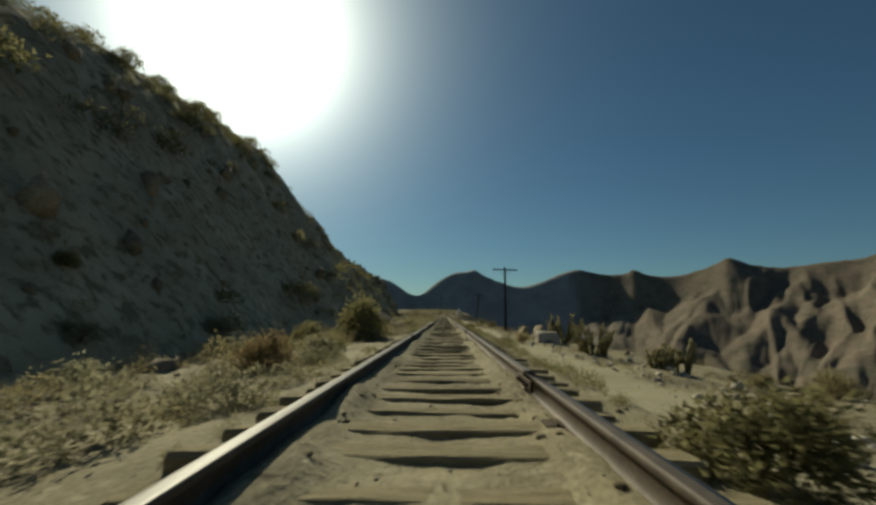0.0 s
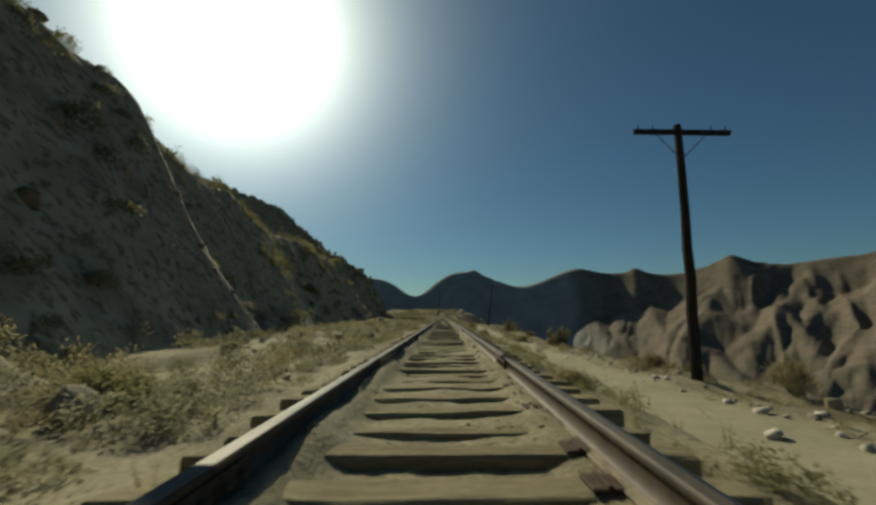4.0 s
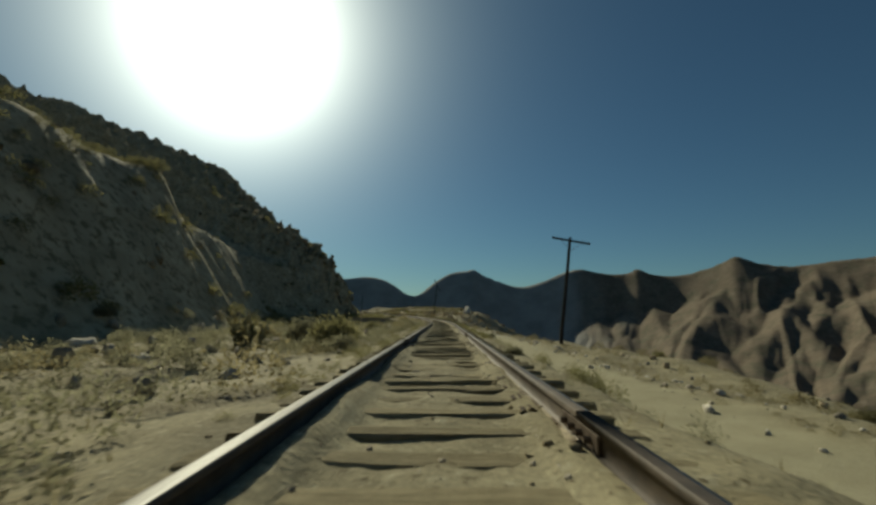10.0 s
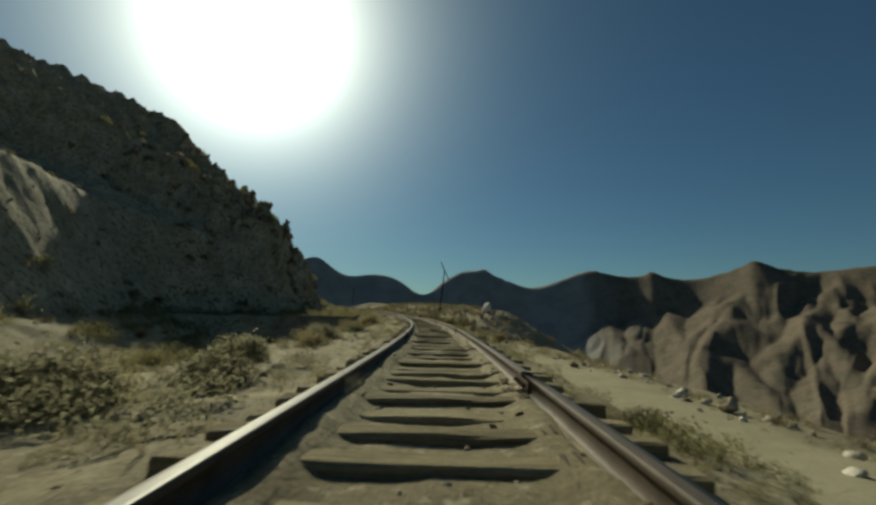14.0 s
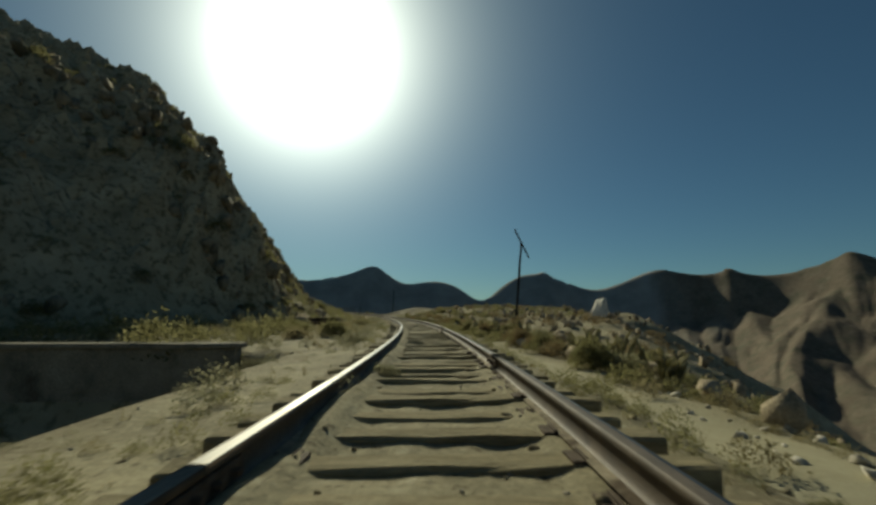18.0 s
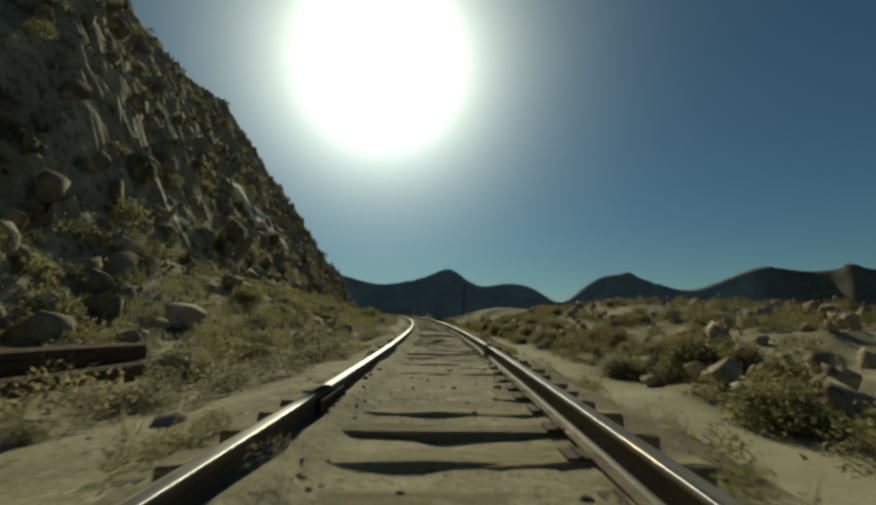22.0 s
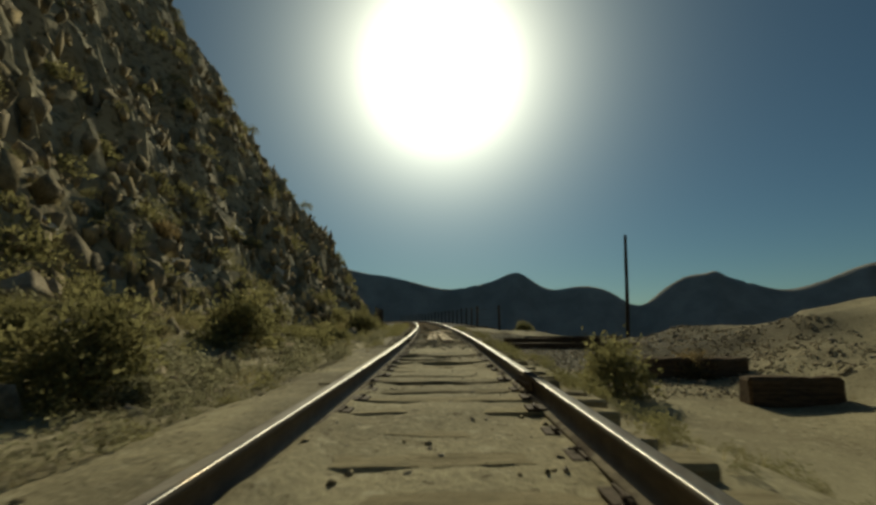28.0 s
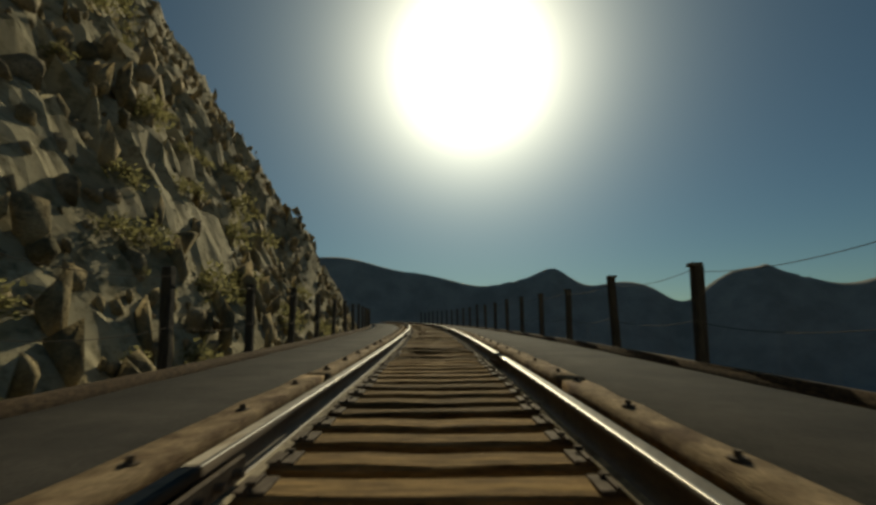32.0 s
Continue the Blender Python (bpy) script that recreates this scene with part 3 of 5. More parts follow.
def roof(p, q, hp, hq, fall):
    """A ridge line from p down to q whose flanks fall away on both sides."""
    d = (q[0] - p[0], q[1] - p[1])
    f = np.clip(((w_x - p[0]) * d[0] + (w_y - p[1]) * d[1]) / (d[0] ** 2 + d[1] ** 2), 0, 1)
    away = np.sqrt((w_x - p[0] - d[0] * f) ** 2 + (w_y - p[1] - d[1] * f) ** 2 + 350)
    return hp + (hq - hp) * f - away * fall


def spot(b, r):
    return r * math.sin(radians(b)), r * math.cos(radians(b))


for b0, b1 in SPURS:
    top = float(crest_at(np.array(b0)))
    h0 = math.tan(radians(float(skyline(b0)))) * top * .96
    last, h_last = spot(b0, top - 20), h0
    for k in range(1, 6):
        f = k / 5
        here = spot(b0 + (b1 - b0) * f + rs.uniform(-1, 1), top + (1500 - top) * f)
        h = h0 + (-215 - h0) * f ** .82 + rs.uniform(-14, 14)
        MZ = np.maximum(MZ, roof(last, here, h_last, h, .56) - 25 - 160 * SHEER ** 2)
        last, h_last = here, h
inward = np.clip((crest - MR) / 220, 0, 1)
fan = MB + (fbm(MB * .25, MR / 420, 3, 133) - .5) * 5
MZ = MZ + SHEER * inward * (ridged(fan * .42, MR / 800, 4, 131) - .6) * 30 + (1 - SHEER) * inward * ((ridged(fan * .19, MR / 900, 2, 135) - .6) * 75 + (ridged(fan * .62 + 9, MR / 500, 3, 137) - .6) * 15)
MZ = MZ + (fbm(m_x / 150, m_y / 150, 4, 110) - .5) * 10
MZ = np.maximum(MZ, -270 + (fbm(m_x / 300, m_y / 300, 3, 112) - .5) * 60)
sight = np.tan(np.radians(skyline(MB) + (fbm(MB * 1.2, MB * 0, 5, 90) - .5) * .5)) * MR
MZ = np.minimum(MZ, sight)
MZ = np.where(MR > crest, rim - (MR - crest) * .25, np.where(MR < 1450, -270, MZ))
a_b = np.radians(MB)
mountains = new("mountain_range", grid_mesh("mountain_range", -10 + MR * np.sin(a_b), 130 + MR * np.cos(a_b), MZ, M_MOUNTAIN, shade_lift=SHADE_LIFT))
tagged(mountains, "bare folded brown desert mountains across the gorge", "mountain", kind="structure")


# ---- the track ----
RAIL_H, TIE_TOP = .168, -.166
prof = [(-.036, -.002), (-.030, 0), (.030, 0), (.036, -.002), (.036, -.034), (.012, -.048), (.009, -.13), (.03, -.145),
        (.068, -.157), (.068, -.168), (-.068, -.168), (-.068, -.157), (-.03, -.145), (-.009, -.13), (-.012, -.048), (-.036, -.034)]
prof[2:2] = [(-.016, .0005), (.016, .0005)]
prof = np.array(prof)


def rail_mesh(s0, s1, side):
    ss = np.arange(s0, s1 + .01, (s1 - s0) / 12)
    k = len(prof)
    verts = []
    wob = random.uniform(-.0008, .0008)
    for s in ss:
        x, y, z = at(s, side * GAUGE / 2 + prof[:, 0] + wob - (.022 if side < 0 else 0) * sstep(160, 185, s), prof[:, 1])
        verts.append(np.stack([x, y, z], -1))
    verts = np.concatenate(verts)
    faces, n = [], len(ss)
    for i in range(n - 1):
        for j in range(k):
            a, b = i * k + j, i * k + (j + 1) % k
            faces.append((a, b, b + k, a + k))
    me = soup("rail", verts, faces, M_RAIL)
    early = s0 < 150
    me.materials.append(M_RAILDULL if early and side < 0 else M_RAILTOP)
    me.materials.append(M_RAILDULL)
    me.materials.append(M_FOOT)
    me.materials.append(M_RAILWORN)
    if side < 0:
        tops = (1, 1, 1, 1, 1) if early else (2, 2, 1, 1, 1) if s0 < 200 else (2, 2, 2, 1, 1)
    else:
        tops = (0, 0, 0, 1, 0) if early else (1, 1, 4, 4, 4)
    for i in range(n - 1):
        for j in (9, 10, 12, 13):
            me.polygons[i * k + j].material_index = 3
        for j in range(5):
            me.polygons[i * k + j].material_index = tops[j]
    bm = bmesh.new()
    bm.from_mesh(me)
    bm.verts.ensure_lookup_table()
    bm.faces.new([bm.verts[j] for j in range(k)])
    bm.faces.new([bm.verts[(n - 1) * k + j] for j in range(k)][::-1])
    bm.normal_update()
    bm.to_mesh(me)
    bm.free()
    return me


def joint_bar_mesh():
    bm = bmesh.new()
    box(bm, (.022, .62, .085), pose(0, 0, -.09), bevel=.006)
    for k in range(4):
        tube(bm, (.008, -.21 + .14 * k, -.088), (.045, -.21 + .14 * k, -.088), .017, .017, 6)
    me = bpy.data.meshes.new("joint_bar")
    bm.to_mesh(me)
    bm.free()
    me.materials.append(M_PLATE)
    return me


ME_JOINT = joint_bar_mesh()
RAIL_LEN = 11.9
for side in (-1, 1):
    for k in range(30):
        s0 = -12 + k * RAIL_LEN + (4.3 if side > 0 else 0)
        s1 = s0 + RAIL_LEN - .012
        rail = new("rail", rail_mesh(s0, s1, side))
        tagged(rail, "rusted steel rail with a polished running surface", "rail", "rails of the track")
        for d in (-1, 1):
            x, y, z = at(s1, side * GAUGE / 2 + d * .022)
            child("joint_bar", ME_JOINT, rail, Matrix.Translation((x, y, z)) @ pose(0, 0, 0, slope(s1), 0, heading(s1) + (180 if d < 0 else 0)),
                  "bolted joint bar")


def tie_mesh(seed, length=2.5, width=.21, height=.17, sag=0.0):
    rnd = random.Random(seed)
    bm = bmesh.new()
    box(bm, (length + rnd.uniform(-.1, .05), width * rnd.uniform(.92, 1.08), height), pose(0, 0, -height / 2), bevel=.018, cuts=7, jitter=.007, rnd=rnd)
    for v in bm.verts:      # worn ends and a hollowed top
        if abs(v.co.x) > length * .38:
            v.co.z -= rnd.uniform(0, .02)
        v.co.z -= sag * rnd.random()
    me = bpy.data.meshes.new("tie")
    bm.to_mesh(me)
    bm.free()
    me.materials.append(M_TIE)
    return me


TIES = [tie_mesh(k, sag=.012) for k in range(7)]
TIES_DARK = []
for k in range(5):
    me = tie_mesh(20 + k, width=.2)
    me.materials[0] = M_TIEOLD
    TIES_DARK.append(me)


def plate_mesh():
    bm = bmesh.new()
    box(bm, (.30, .18, .018), pose(0, 0, .004), bevel=.004)
    box(bm, (.02, .18, .014), pose(.085, 0, .018), bevel=.003)
    box(bm, (.02, .18, .014), pose(-.085, 0, .018), bevel=.003)
    me = bpy.data.meshes.new("tie_plate")
    bm.to_mesh(me)
    bm.free()
    me.materials.append(M_PLATE)
    return me


def spike_mesh():
    bm = bmesh.new()
    box(bm, (.016, .016, .07), pose(0, 0, .02), bevel=.002)
    box(bm, (.042, .032, .016), pose(-.008, 0, .06), bevel=.005)
    me = bpy.data.meshes.new("spike")
    bm.to_mesh(me)
    bm.free()
    me.materials.append(M_PLATE)
    return me


ME_PLATE, ME_SPIKE = plate_mesh(), spike_mesh()
rnd = random.Random(5)
BRIDGE_AT, DECK_AT = 271.0, 272.2
s, sections = -6.0, {}
while s < 318:
    on_bridge = s > BRIDGE_AT
    key = min(int(max(s, 0) // 80), 3)
    if key not in sections:
        sections[key] = empty("track_bed_%d" % (key + 1))
        tagged(sections[key], "wooden railroad ties half buried in dirt", "railway track", kind="structure")
    x, y, z = at(s, rnd.uniform(-.03, .03), TIE_TOP + (0 if s > 262 else rnd.uniform(-.022, .008)))
    me = rnd.choice(TIES_DARK if (s > 267 or rnd.random() < sstep(250, 262, s) * .9) else TIES)
    yaw = heading(s) + (rnd.uniform(-1.6, 1.6) if not on_bridge else rnd.uniform(-.4, .4))
    tie = child("tie", me, sections[key], Matrix.Translation((x, y, z)) @ pose(0, 0, 0, slope(s), rnd.uniform(-.5, .5), yaw))
    for side in (-1, 1):
        plate = child("tie_plate", ME_PLATE, tie, pose(side * GAUGE / 2, 0, 0))
        if s > 225:
            for d in (-1, 1):
                child("spike", ME_SPIKE, tie, pose(side * GAUGE / 2 + d * .082, rnd.choice((-.05, .05)), -.042 + rnd.uniform(0, .014), 0, 0, 180 if d > 0 else 0))
    s += (.36 if on_bridge else .52) * rnd.uniform(.94, 1.06)


# ---- telegraph poles ----
def pole(s, u, height, lean_x=0.0, arm=None, arm_tilt=0.0, arm_drop=.25, arm_turn=0.0, label="", braces=True, radius=.13):
    """A telegraph pole, with or without a crossarm."""
    base = float(ground_height(s, u))
    thing = empty("telegraph_pole", stand(s, u, base))
    tagged(thing, label, "telegraph pole", "telegraph poles along the track")
    bm = bmesh.new()
    top = height - base
    tip = Vector((math.tan(radians(lean_x)) * top, 0, top))
    last = None
    for k in range(9):
        f = k / 8
        c = tip * f + (Vector((rnd.uniform(-.015, .015), rnd.uniform(-.015, .015), 0)) if k else Vector((0, 0, -.6)))
        ring = [bm.verts.new(c + Vector((math.cos(q), math.sin(q), 0)) * radius * (1 - .3 * f) * rnd.uniform(.95, 1.05)) for q in [6.2832 * i / 10 for i in range(10)]]
        if last:
            for i in range(10):
                bm.faces.new((last[i], last[(i + 1) % 10], ring[(i + 1) % 10], ring[i]))
        last = ring
    bm.faces.new(last)
    part("pole_shaft", bm, M_POLE, thing)
    if arm:
        centre = tip - Vector((0, radius + .02, arm_drop))
        m = Matrix.Translation(centre) @ pose(0, 0, 0, 0, arm_tilt, arm_turn)
        bm = bmesh.new()
        box(bm, (arm, .10, .12), m, bevel=.012)
        beam = part("crossarm", bm, M_POLE, thing)
        for k in (-.45, -.3, .3, .45) if braces else ():
            bm = bmesh.new()
            p = m @ Vector((arm * k, 0, .06))
            tube(bm, p, p + Vector((0, 0, .1)), .016, .012, 6)
            part("insulator_pin", bm, M_POLE, beam)
        if braces:
            for k in (-1, 1):
                bm = bmesh.new()
                tube(bm, m @ Vector((arm * .25 * k, .05, -.05)), centre + Vector((0, radius * .6, -.65)), .012, .012, 5)
                part("brace", bm, M_PLATE, thing)
    return thing


pole(45.0, 5.75, 5.05, 0, 2.3, 1.5, label="dark wooden telegraph pole with level crossarm beside the path")
pole(115.3, 7.5, 5.6, 7.0, 2.5, 10, label="dark wooden telegraph pole with sagging crossarm at the gorge edge")
pole(194.7, 10.75, 7.0, 5.5, 3.0, 62, .1, 8, "dark wooden telegraph pole with steeply tilted crossarm", False)
pole(266.0, 11.75, 5.4, 2.5, label="bare dark wooden telegraph pole without crossarm")


# ---- rocks ----
def rock_verts(seed, points=18, squash=(1, 1, .75), bevel=.0, corners=()):
    """Corners and three-cornered faces of an angular block of about 1 m, its base near z = 0."""
    r = random.Random(seed)
    bm = bmesh.new()
    for _ in range(points):
        d = Vector((r.gauss(0, 1), r.gauss(0, 1), r.gauss(0, 1))).normalized() * r.uniform(.4, .56)
        bm.verts.new((d.x * squash[0], d.y * squash[1], d.z * squash[2]))
    for c in corners:
        bm.verts.new(c)
    bmesh.ops.convex_hull(bm, input=bm.verts[:])
    bmesh.ops.delete(bm, geom=[v for v in bm.verts if not v.link_faces], context="VERTS")
    if bevel:
        bmesh.ops.bevel(bm, geom=bm.edges[:], offset=bevel, segments=1, affect="EDGES", clamp_overlap=True)
        bmesh.ops.triangulate(bm, faces=bm.faces[:])
        bmesh.ops.subdivide_edges(bm, edges=[e for e in bm.edges if e.calc_length() > .22], cuts=2, use_grid_fill=True)
        off = Vector((seed * 3.7, seed * 1.3, 0))
        for v in bm.verts:
            v.co += v.co.normalized() * (.05 * noise.noise(v.co * 3 + off) + .025 * noise.noise(v.co * 9 + off))
    bmesh.ops.triangulate(bm, faces=bm.faces[:])
    bmesh.ops.recalc_face_normals(bm, faces=bm.faces[:])
    low = min(v.co.z for v in bm.verts)
    for v in bm.verts:
        v.co.z -= low + .06
    bm.verts.index_update()
    verts = np.array([v.co[:] for v in bm.verts])
    faces = np.array([[v.index for v in f.verts] for f in bm.faces])
    bm.free()
    return verts, faces


ROCKS = [soup("boulder", *rock_verts(k, 20, (1, random.Random(k).uniform(.7, 1.1), random.Random(k + 9).uniform(.6, .95)), .035), M_ROCK) for k in range(7)]
ROCKS_PALE = [soup("boulder", *rock_verts(40 + k, 18, (1, .8, .7), .03), M_PALE) for k in range(4)]
ROCK_FLAT = soup("flat_rock", *rock_verts(61, 22, (1, .75, .42), .03), M_PALE)


def boulder(s, u, size, kind=None, label="angular tan granite boulder on the sandy ground", turn=None, group="boulders beside the track", name="boulder"):
    me = kind if kind else rnd.choice(ROCKS)
    ob = new(name, me)
    ob.matrix_world = stand(s, u, None, rnd.uniform(0, 360) if turn is None else turn, 0, size, .05 * size)
    return tagged(ob, label, "rock", group)


TALL_CORNERS = ((-.6, .1, 0), (-.25, -.62, 0), (.6, -.5, 0), (.65, .5, 0), (0, .6, 0), (-.5, .06, .18), (-.18, -.55, .16),
                (.1, .36, .86), (.42, -.3, .92), (.56, -.2, .84), (.3, .4, .8), (-.22, .26, .5))
TALL_TAN = soup("boulder", *rock_verts(36, 0, corners=TALL_CORNERS, bevel=.012), M_ROCK)
tan_rock = boulder(34.4, 6.6, 1.25, TALL_TAN, "large orange-tan split granite boulder beside the path", 4)
tan_rock.matrix_world = tan_rock.matrix_world @ Matrix.Diagonal((.72, .82, 1.12, 1))
boulder(36.2, 5.75, .95, TALL_TAN, "split tan granite boulder beside a larger one", -14)
boulder(33.2, 6.2, .5, ROCKS[3])
boulder(32.6, 5.7, .35, ROCKS[4])
boulder(33.6, 7.2, .6, ROCKS[5])
BLOCK = soup("boulder", *rock_verts(37, 0, corners=((-.5, -.3, 0), (.5, -.34, 0), (.56, .3, 0), (-.48, .34, 0), (-.5, -.26, .5), (-.1, -.36, .54), (.44, -.28, .5), (.52, .26, .56),
                                                      (0, .36, .6), (-.46, .3, .57)), bevel=.018), M_PALE)
boulder(25.9, 5.55, 1.2, BLOCK, "flat-topped pale granite block beside the path", 8)
for k in range(22):
    boulder(rnd.uniform(9, 24), 6.3 + rnd.random() * 1.3, rnd.uniform(.14, .42), rnd.choice(ROCKS_PALE), "pale rounded stone at the edge of the path", group="pale stones of the lip")
for s0, u0, size in ((29.5, -4.7, 1.5), (31.2, -5.1, 1.8), (33.6, -5.3, 1.4), (27.8, -4.3, 1.1), (36.5, -5.0, 1.2), (30.2, -3.3, .85), (31.2, -2.9, .55), (31.6, -3.8, .9), (29.3, -3.9, .6), (32.4, -4.4, 1.1), (28.4, -3.1, .4), (33.3, -3.2, .45),
                     (26.5, -3.4, .4), (25.2, -2.8, .3), (27.3, -4.6, .8), (22.5, -3.6, .5), (20.8, -3.0, .35), (35.5, -4.2, .9), (38, -3.4, .5)):
    boulder(s0, max(u0 + .35, -4.5), size, None, "grey granite boulder at the foot of the slope")
boulder(28.9, -2.6, .62, ROCKS[2], "angular grey granite boulder near the ends of the ties", 30)
boulder(28.3, -3.3, .5, ROCKS[0], "angular grey granite boulder near the ends of the ties", 80)
boulder(73.3, -3.6, .75, ROCK_FLAT, "pale flat rock half sunk in sand", 40)
for s0, u0, size in ((75.0, -4.9, .95), (76.4, -5.8, .7), (86.5, -10.2, 1.2), (82.2, -6.3, .8), (92, -8.0, 1.1), (79.6, -7.4, .7), (94.5, -6.2, .8), (72.0, -6.4, .7), (84.6, -4.8, .55), (97, -9.2, 1.0), (69.4, -5.2, .5)):
    boulder(s0, u0, size, ROCK_FLAT, "low pale flat-topped rock on the sandy flat", group="pale flat rocks")
boulder(58, -3.7, .3, ROCKS_PALE[0], "small white rock on the sand")
boulder(66, -3.7, .4, ROCKS_PALE[1], "small white rock on the sand")
for s0, u0, size in ((88, -7.4, 1.3), (88.8, -8.2, .9), (87.4, -6.8, .6), (89.5, -6.9, .8), (86.5, -8.4, .7), (91, -9, 1.0), (84, -9.2, .8), (79, -8.3, .7)):
    boulder(s0, u0, size, rnd.choice(ROCKS_PALE), "broken pale rock in a heap of rubble", group="pale rubble heap")
M_WHITEROCK = plain("white_granite", (.60, .565, .49), (.78, .745, .66), scale=1.4, fine=16, bump=.45, dist=.03, vary=.06,
                    third=(.42, .37, .29), third_scale=.9, third_at=(.58, .74))
TALL = soup("boulder", *rock_verts(35, 0, corners=TALL_CORNERS, bevel=.012), M_WHITEROCK)
white = boulder(195.0, 19.0, 1.75, TALL, "tall white boulder on the rubble mound", 0)
white.matrix_world = white.matrix_world @ Matrix.Diagonal((.78, .9, 1.3, 1))
boulder(222.0, -2.9, .62, ROCKS[6], "dark rounded boulder beside the rail")
boulder(238.4, -2.8, .55, ROCKS_PALE[3], "pale boulder among rusty brush")
boulder(236.2, 6.9, .45, ROCKS_PALE[0], "small pale rock on the sandy shelf")
boulder(239.3, 4.9, .35, ROCKS_PALE[1], "small pale rock on the sandy shelf")
for k in range(26):      # along the lip of the gorge
    s0 = rnd.uniform(8, 150)
    boulder(s0, float(np.interp(s0, *zip(*EDGE))) - rnd.uniform(.2, 1.2), rnd.uniform(.15, .42))
for k in range(60):      # the rubble mound
    s0 = rnd.uniform(166, 238)
    boulder(s0, 4.8 + rnd.random() ** 1.5 * 14, rnd.uniform(.25, .95), rnd.choice(ROCKS + ROCKS_PALE[:2]),
            "weathered granite boulder on the rubble mound", group="boulders of the rubble mound")
for k in range(34):      # the foot of the cliff
    s0 = rnd.uniform(188, 268)
    boulder(s0, -float(np.interp(s0, *zip(*TOE))) + rnd.uniform(-1.5, 2.6), rnd.uniform(.3, 1.2), None,
            "fallen granite block at the foot of the cliff", group="fallen blocks")

OUTCROP = [soup("rock_slab", *rock_verts(91 + k, 24, (.30 + .05 * (k % 3), 1.25 + .2 * (k % 2), .75), .045), M_WHITEROCK) for k in range(4)]
for k in range(16):      # a fan of pale slabs, high at one end and low at the other
    f = (k % 8) / 7
    s0, u0 = 233.4 + 13.5 * f + rnd.uniform(-.5, .5), -16.4 + 3.0 * f + (1.7 if k > 7 else 0) + rnd.uniform(-.3, .3)
    size = (4.2 - 1.8 * f) * rnd.uniform(.8, 1.15)
    slab = new("rock_slab", OUTCROP[k % 4])
    slab.matrix_world = stand(s0, u0, None, rnd.uniform(-10, 10), 0, size, .16 * size) @ pose(0, 0, 0, -20 + rnd.uniform(-12, 6), -32 + rnd.uniform(-7, 7), 0)
    tagged(slab, "long pale granite slab lying on the cliff face", "rock", "granite slabs of the cliff")
for s0, u0, size, lean, turn in ((221.6, -12.4, 1.9, -30, -6), (223.2, -12.9, 1.5, -26, 8), (248.5, -11.6, 1.5, -34, 8), (251.2, -10.6, 1.7, -34, 10), (256.6, -9.8, 1.5, -34, -5), (260.6, -8.6, 1.3, -36, 6),
                                 (266.0, -8.6, 1.4, -34, 6), (269.5, -7.6, 1.1, -36, -8), (273.5, -7.6, 1.2, -32, 0), (258.2, -11.4, 1.5, -34, 20), (263.4, -10.8, 1.4, -34, -14)):
    slab = new("rock_slab", OUTCROP[int(s0) % 4])
    slab.matrix_world = stand(s0, u0, None, turn, 0, size, .1 * size) @ pose(0, 0, 0, -38, lean, 0)
    tagged(slab, "pale granite slab leaning on the cliff", "rock", "granite slabs of the cliff")

LITTLE = [rock_verts(70 + k, 10, (1, .85, .65)) for k in range(6)]
MEDIUM = [rock_verts(80 + k, 14, (1, random.Random(k).uniform(.5, .9), random.Random(k + 3).uniform(.7, 1.5))) for k in range(9)]


def scatter(name, label, category, mat, shapes, places, seed, sink=.12):
    """Many stones joined: places are rows of s, u, size (height from the ground)."""
    r = np.random.RandomState(seed)
    s, u, size = places
    base = ground_height(s, u)
    x, y, z = at(s, u, base)
    vs, fs, count = [], [], 0
    for i in range(len(s)):
        v, f = shapes[r.randint(len(shapes))]
        a, b = r.uniform(0, 6.283), r.uniform(-.5, .5)
        ca, sa, cb, sb = math.cos(a), math.sin(a), math.cos(b), math.sin(b)
        w = v * size[i]
        w = np.stack([w[:, 0], w[:, 1] * cb - w[:, 2] * sb, w[:, 1] * sb + w[:, 2] * cb], -1)
        w = np.stack([w[:, 0] * ca - w[:, 1] * sa + x[i], w[:, 0] * sa + w[:, 1] * ca + y[i], w[:, 2] + z[i] - sink * size[i]], -1)
        vs.append(w)
        fs.append(f + count)
        count += len(v)
    ob = new(name, soup(name, np.concatenate(vs), np.concatenate(fs), mat))
    return tagged(ob, label, category, kind="stuff")


nr = np.random.RandomState(7)
n = 9000
scatter("pebbles", "small loose stones scattered over the sand", "pebbles", M_STONES, LITTLE,
        (nr.uniform(-3, 262, n), np.where(nr.rand(n) < .45, nr.normal(0, .55, n), nr.uniform(-7, 7, n)), .012 + .05 * nr.rand(n) ** 3), 1)
n = 1600
scatter("track_pebbles", "small stones and clods between the rails", "pebbles", M_STONES, LITTLE, (nr.uniform(60, 250, n), nr.uniform(-.66, .66, n), .02 + .06 * nr.rand(n) ** 2.5), 10)
n = 2600
scatter("loose_rocks", "fist-sized rocks lying on the sand", "rocks", M_STONES, LITTLE,
        (nr.uniform(0, 262, n), np.where(nr.rand(n) < .5, -2 - 8 * nr.rand(n) ** 1.4, 4.6 + 4 * nr.rand(n)), .06 + .22 * nr.rand(n) ** 3), 2)
n = 900
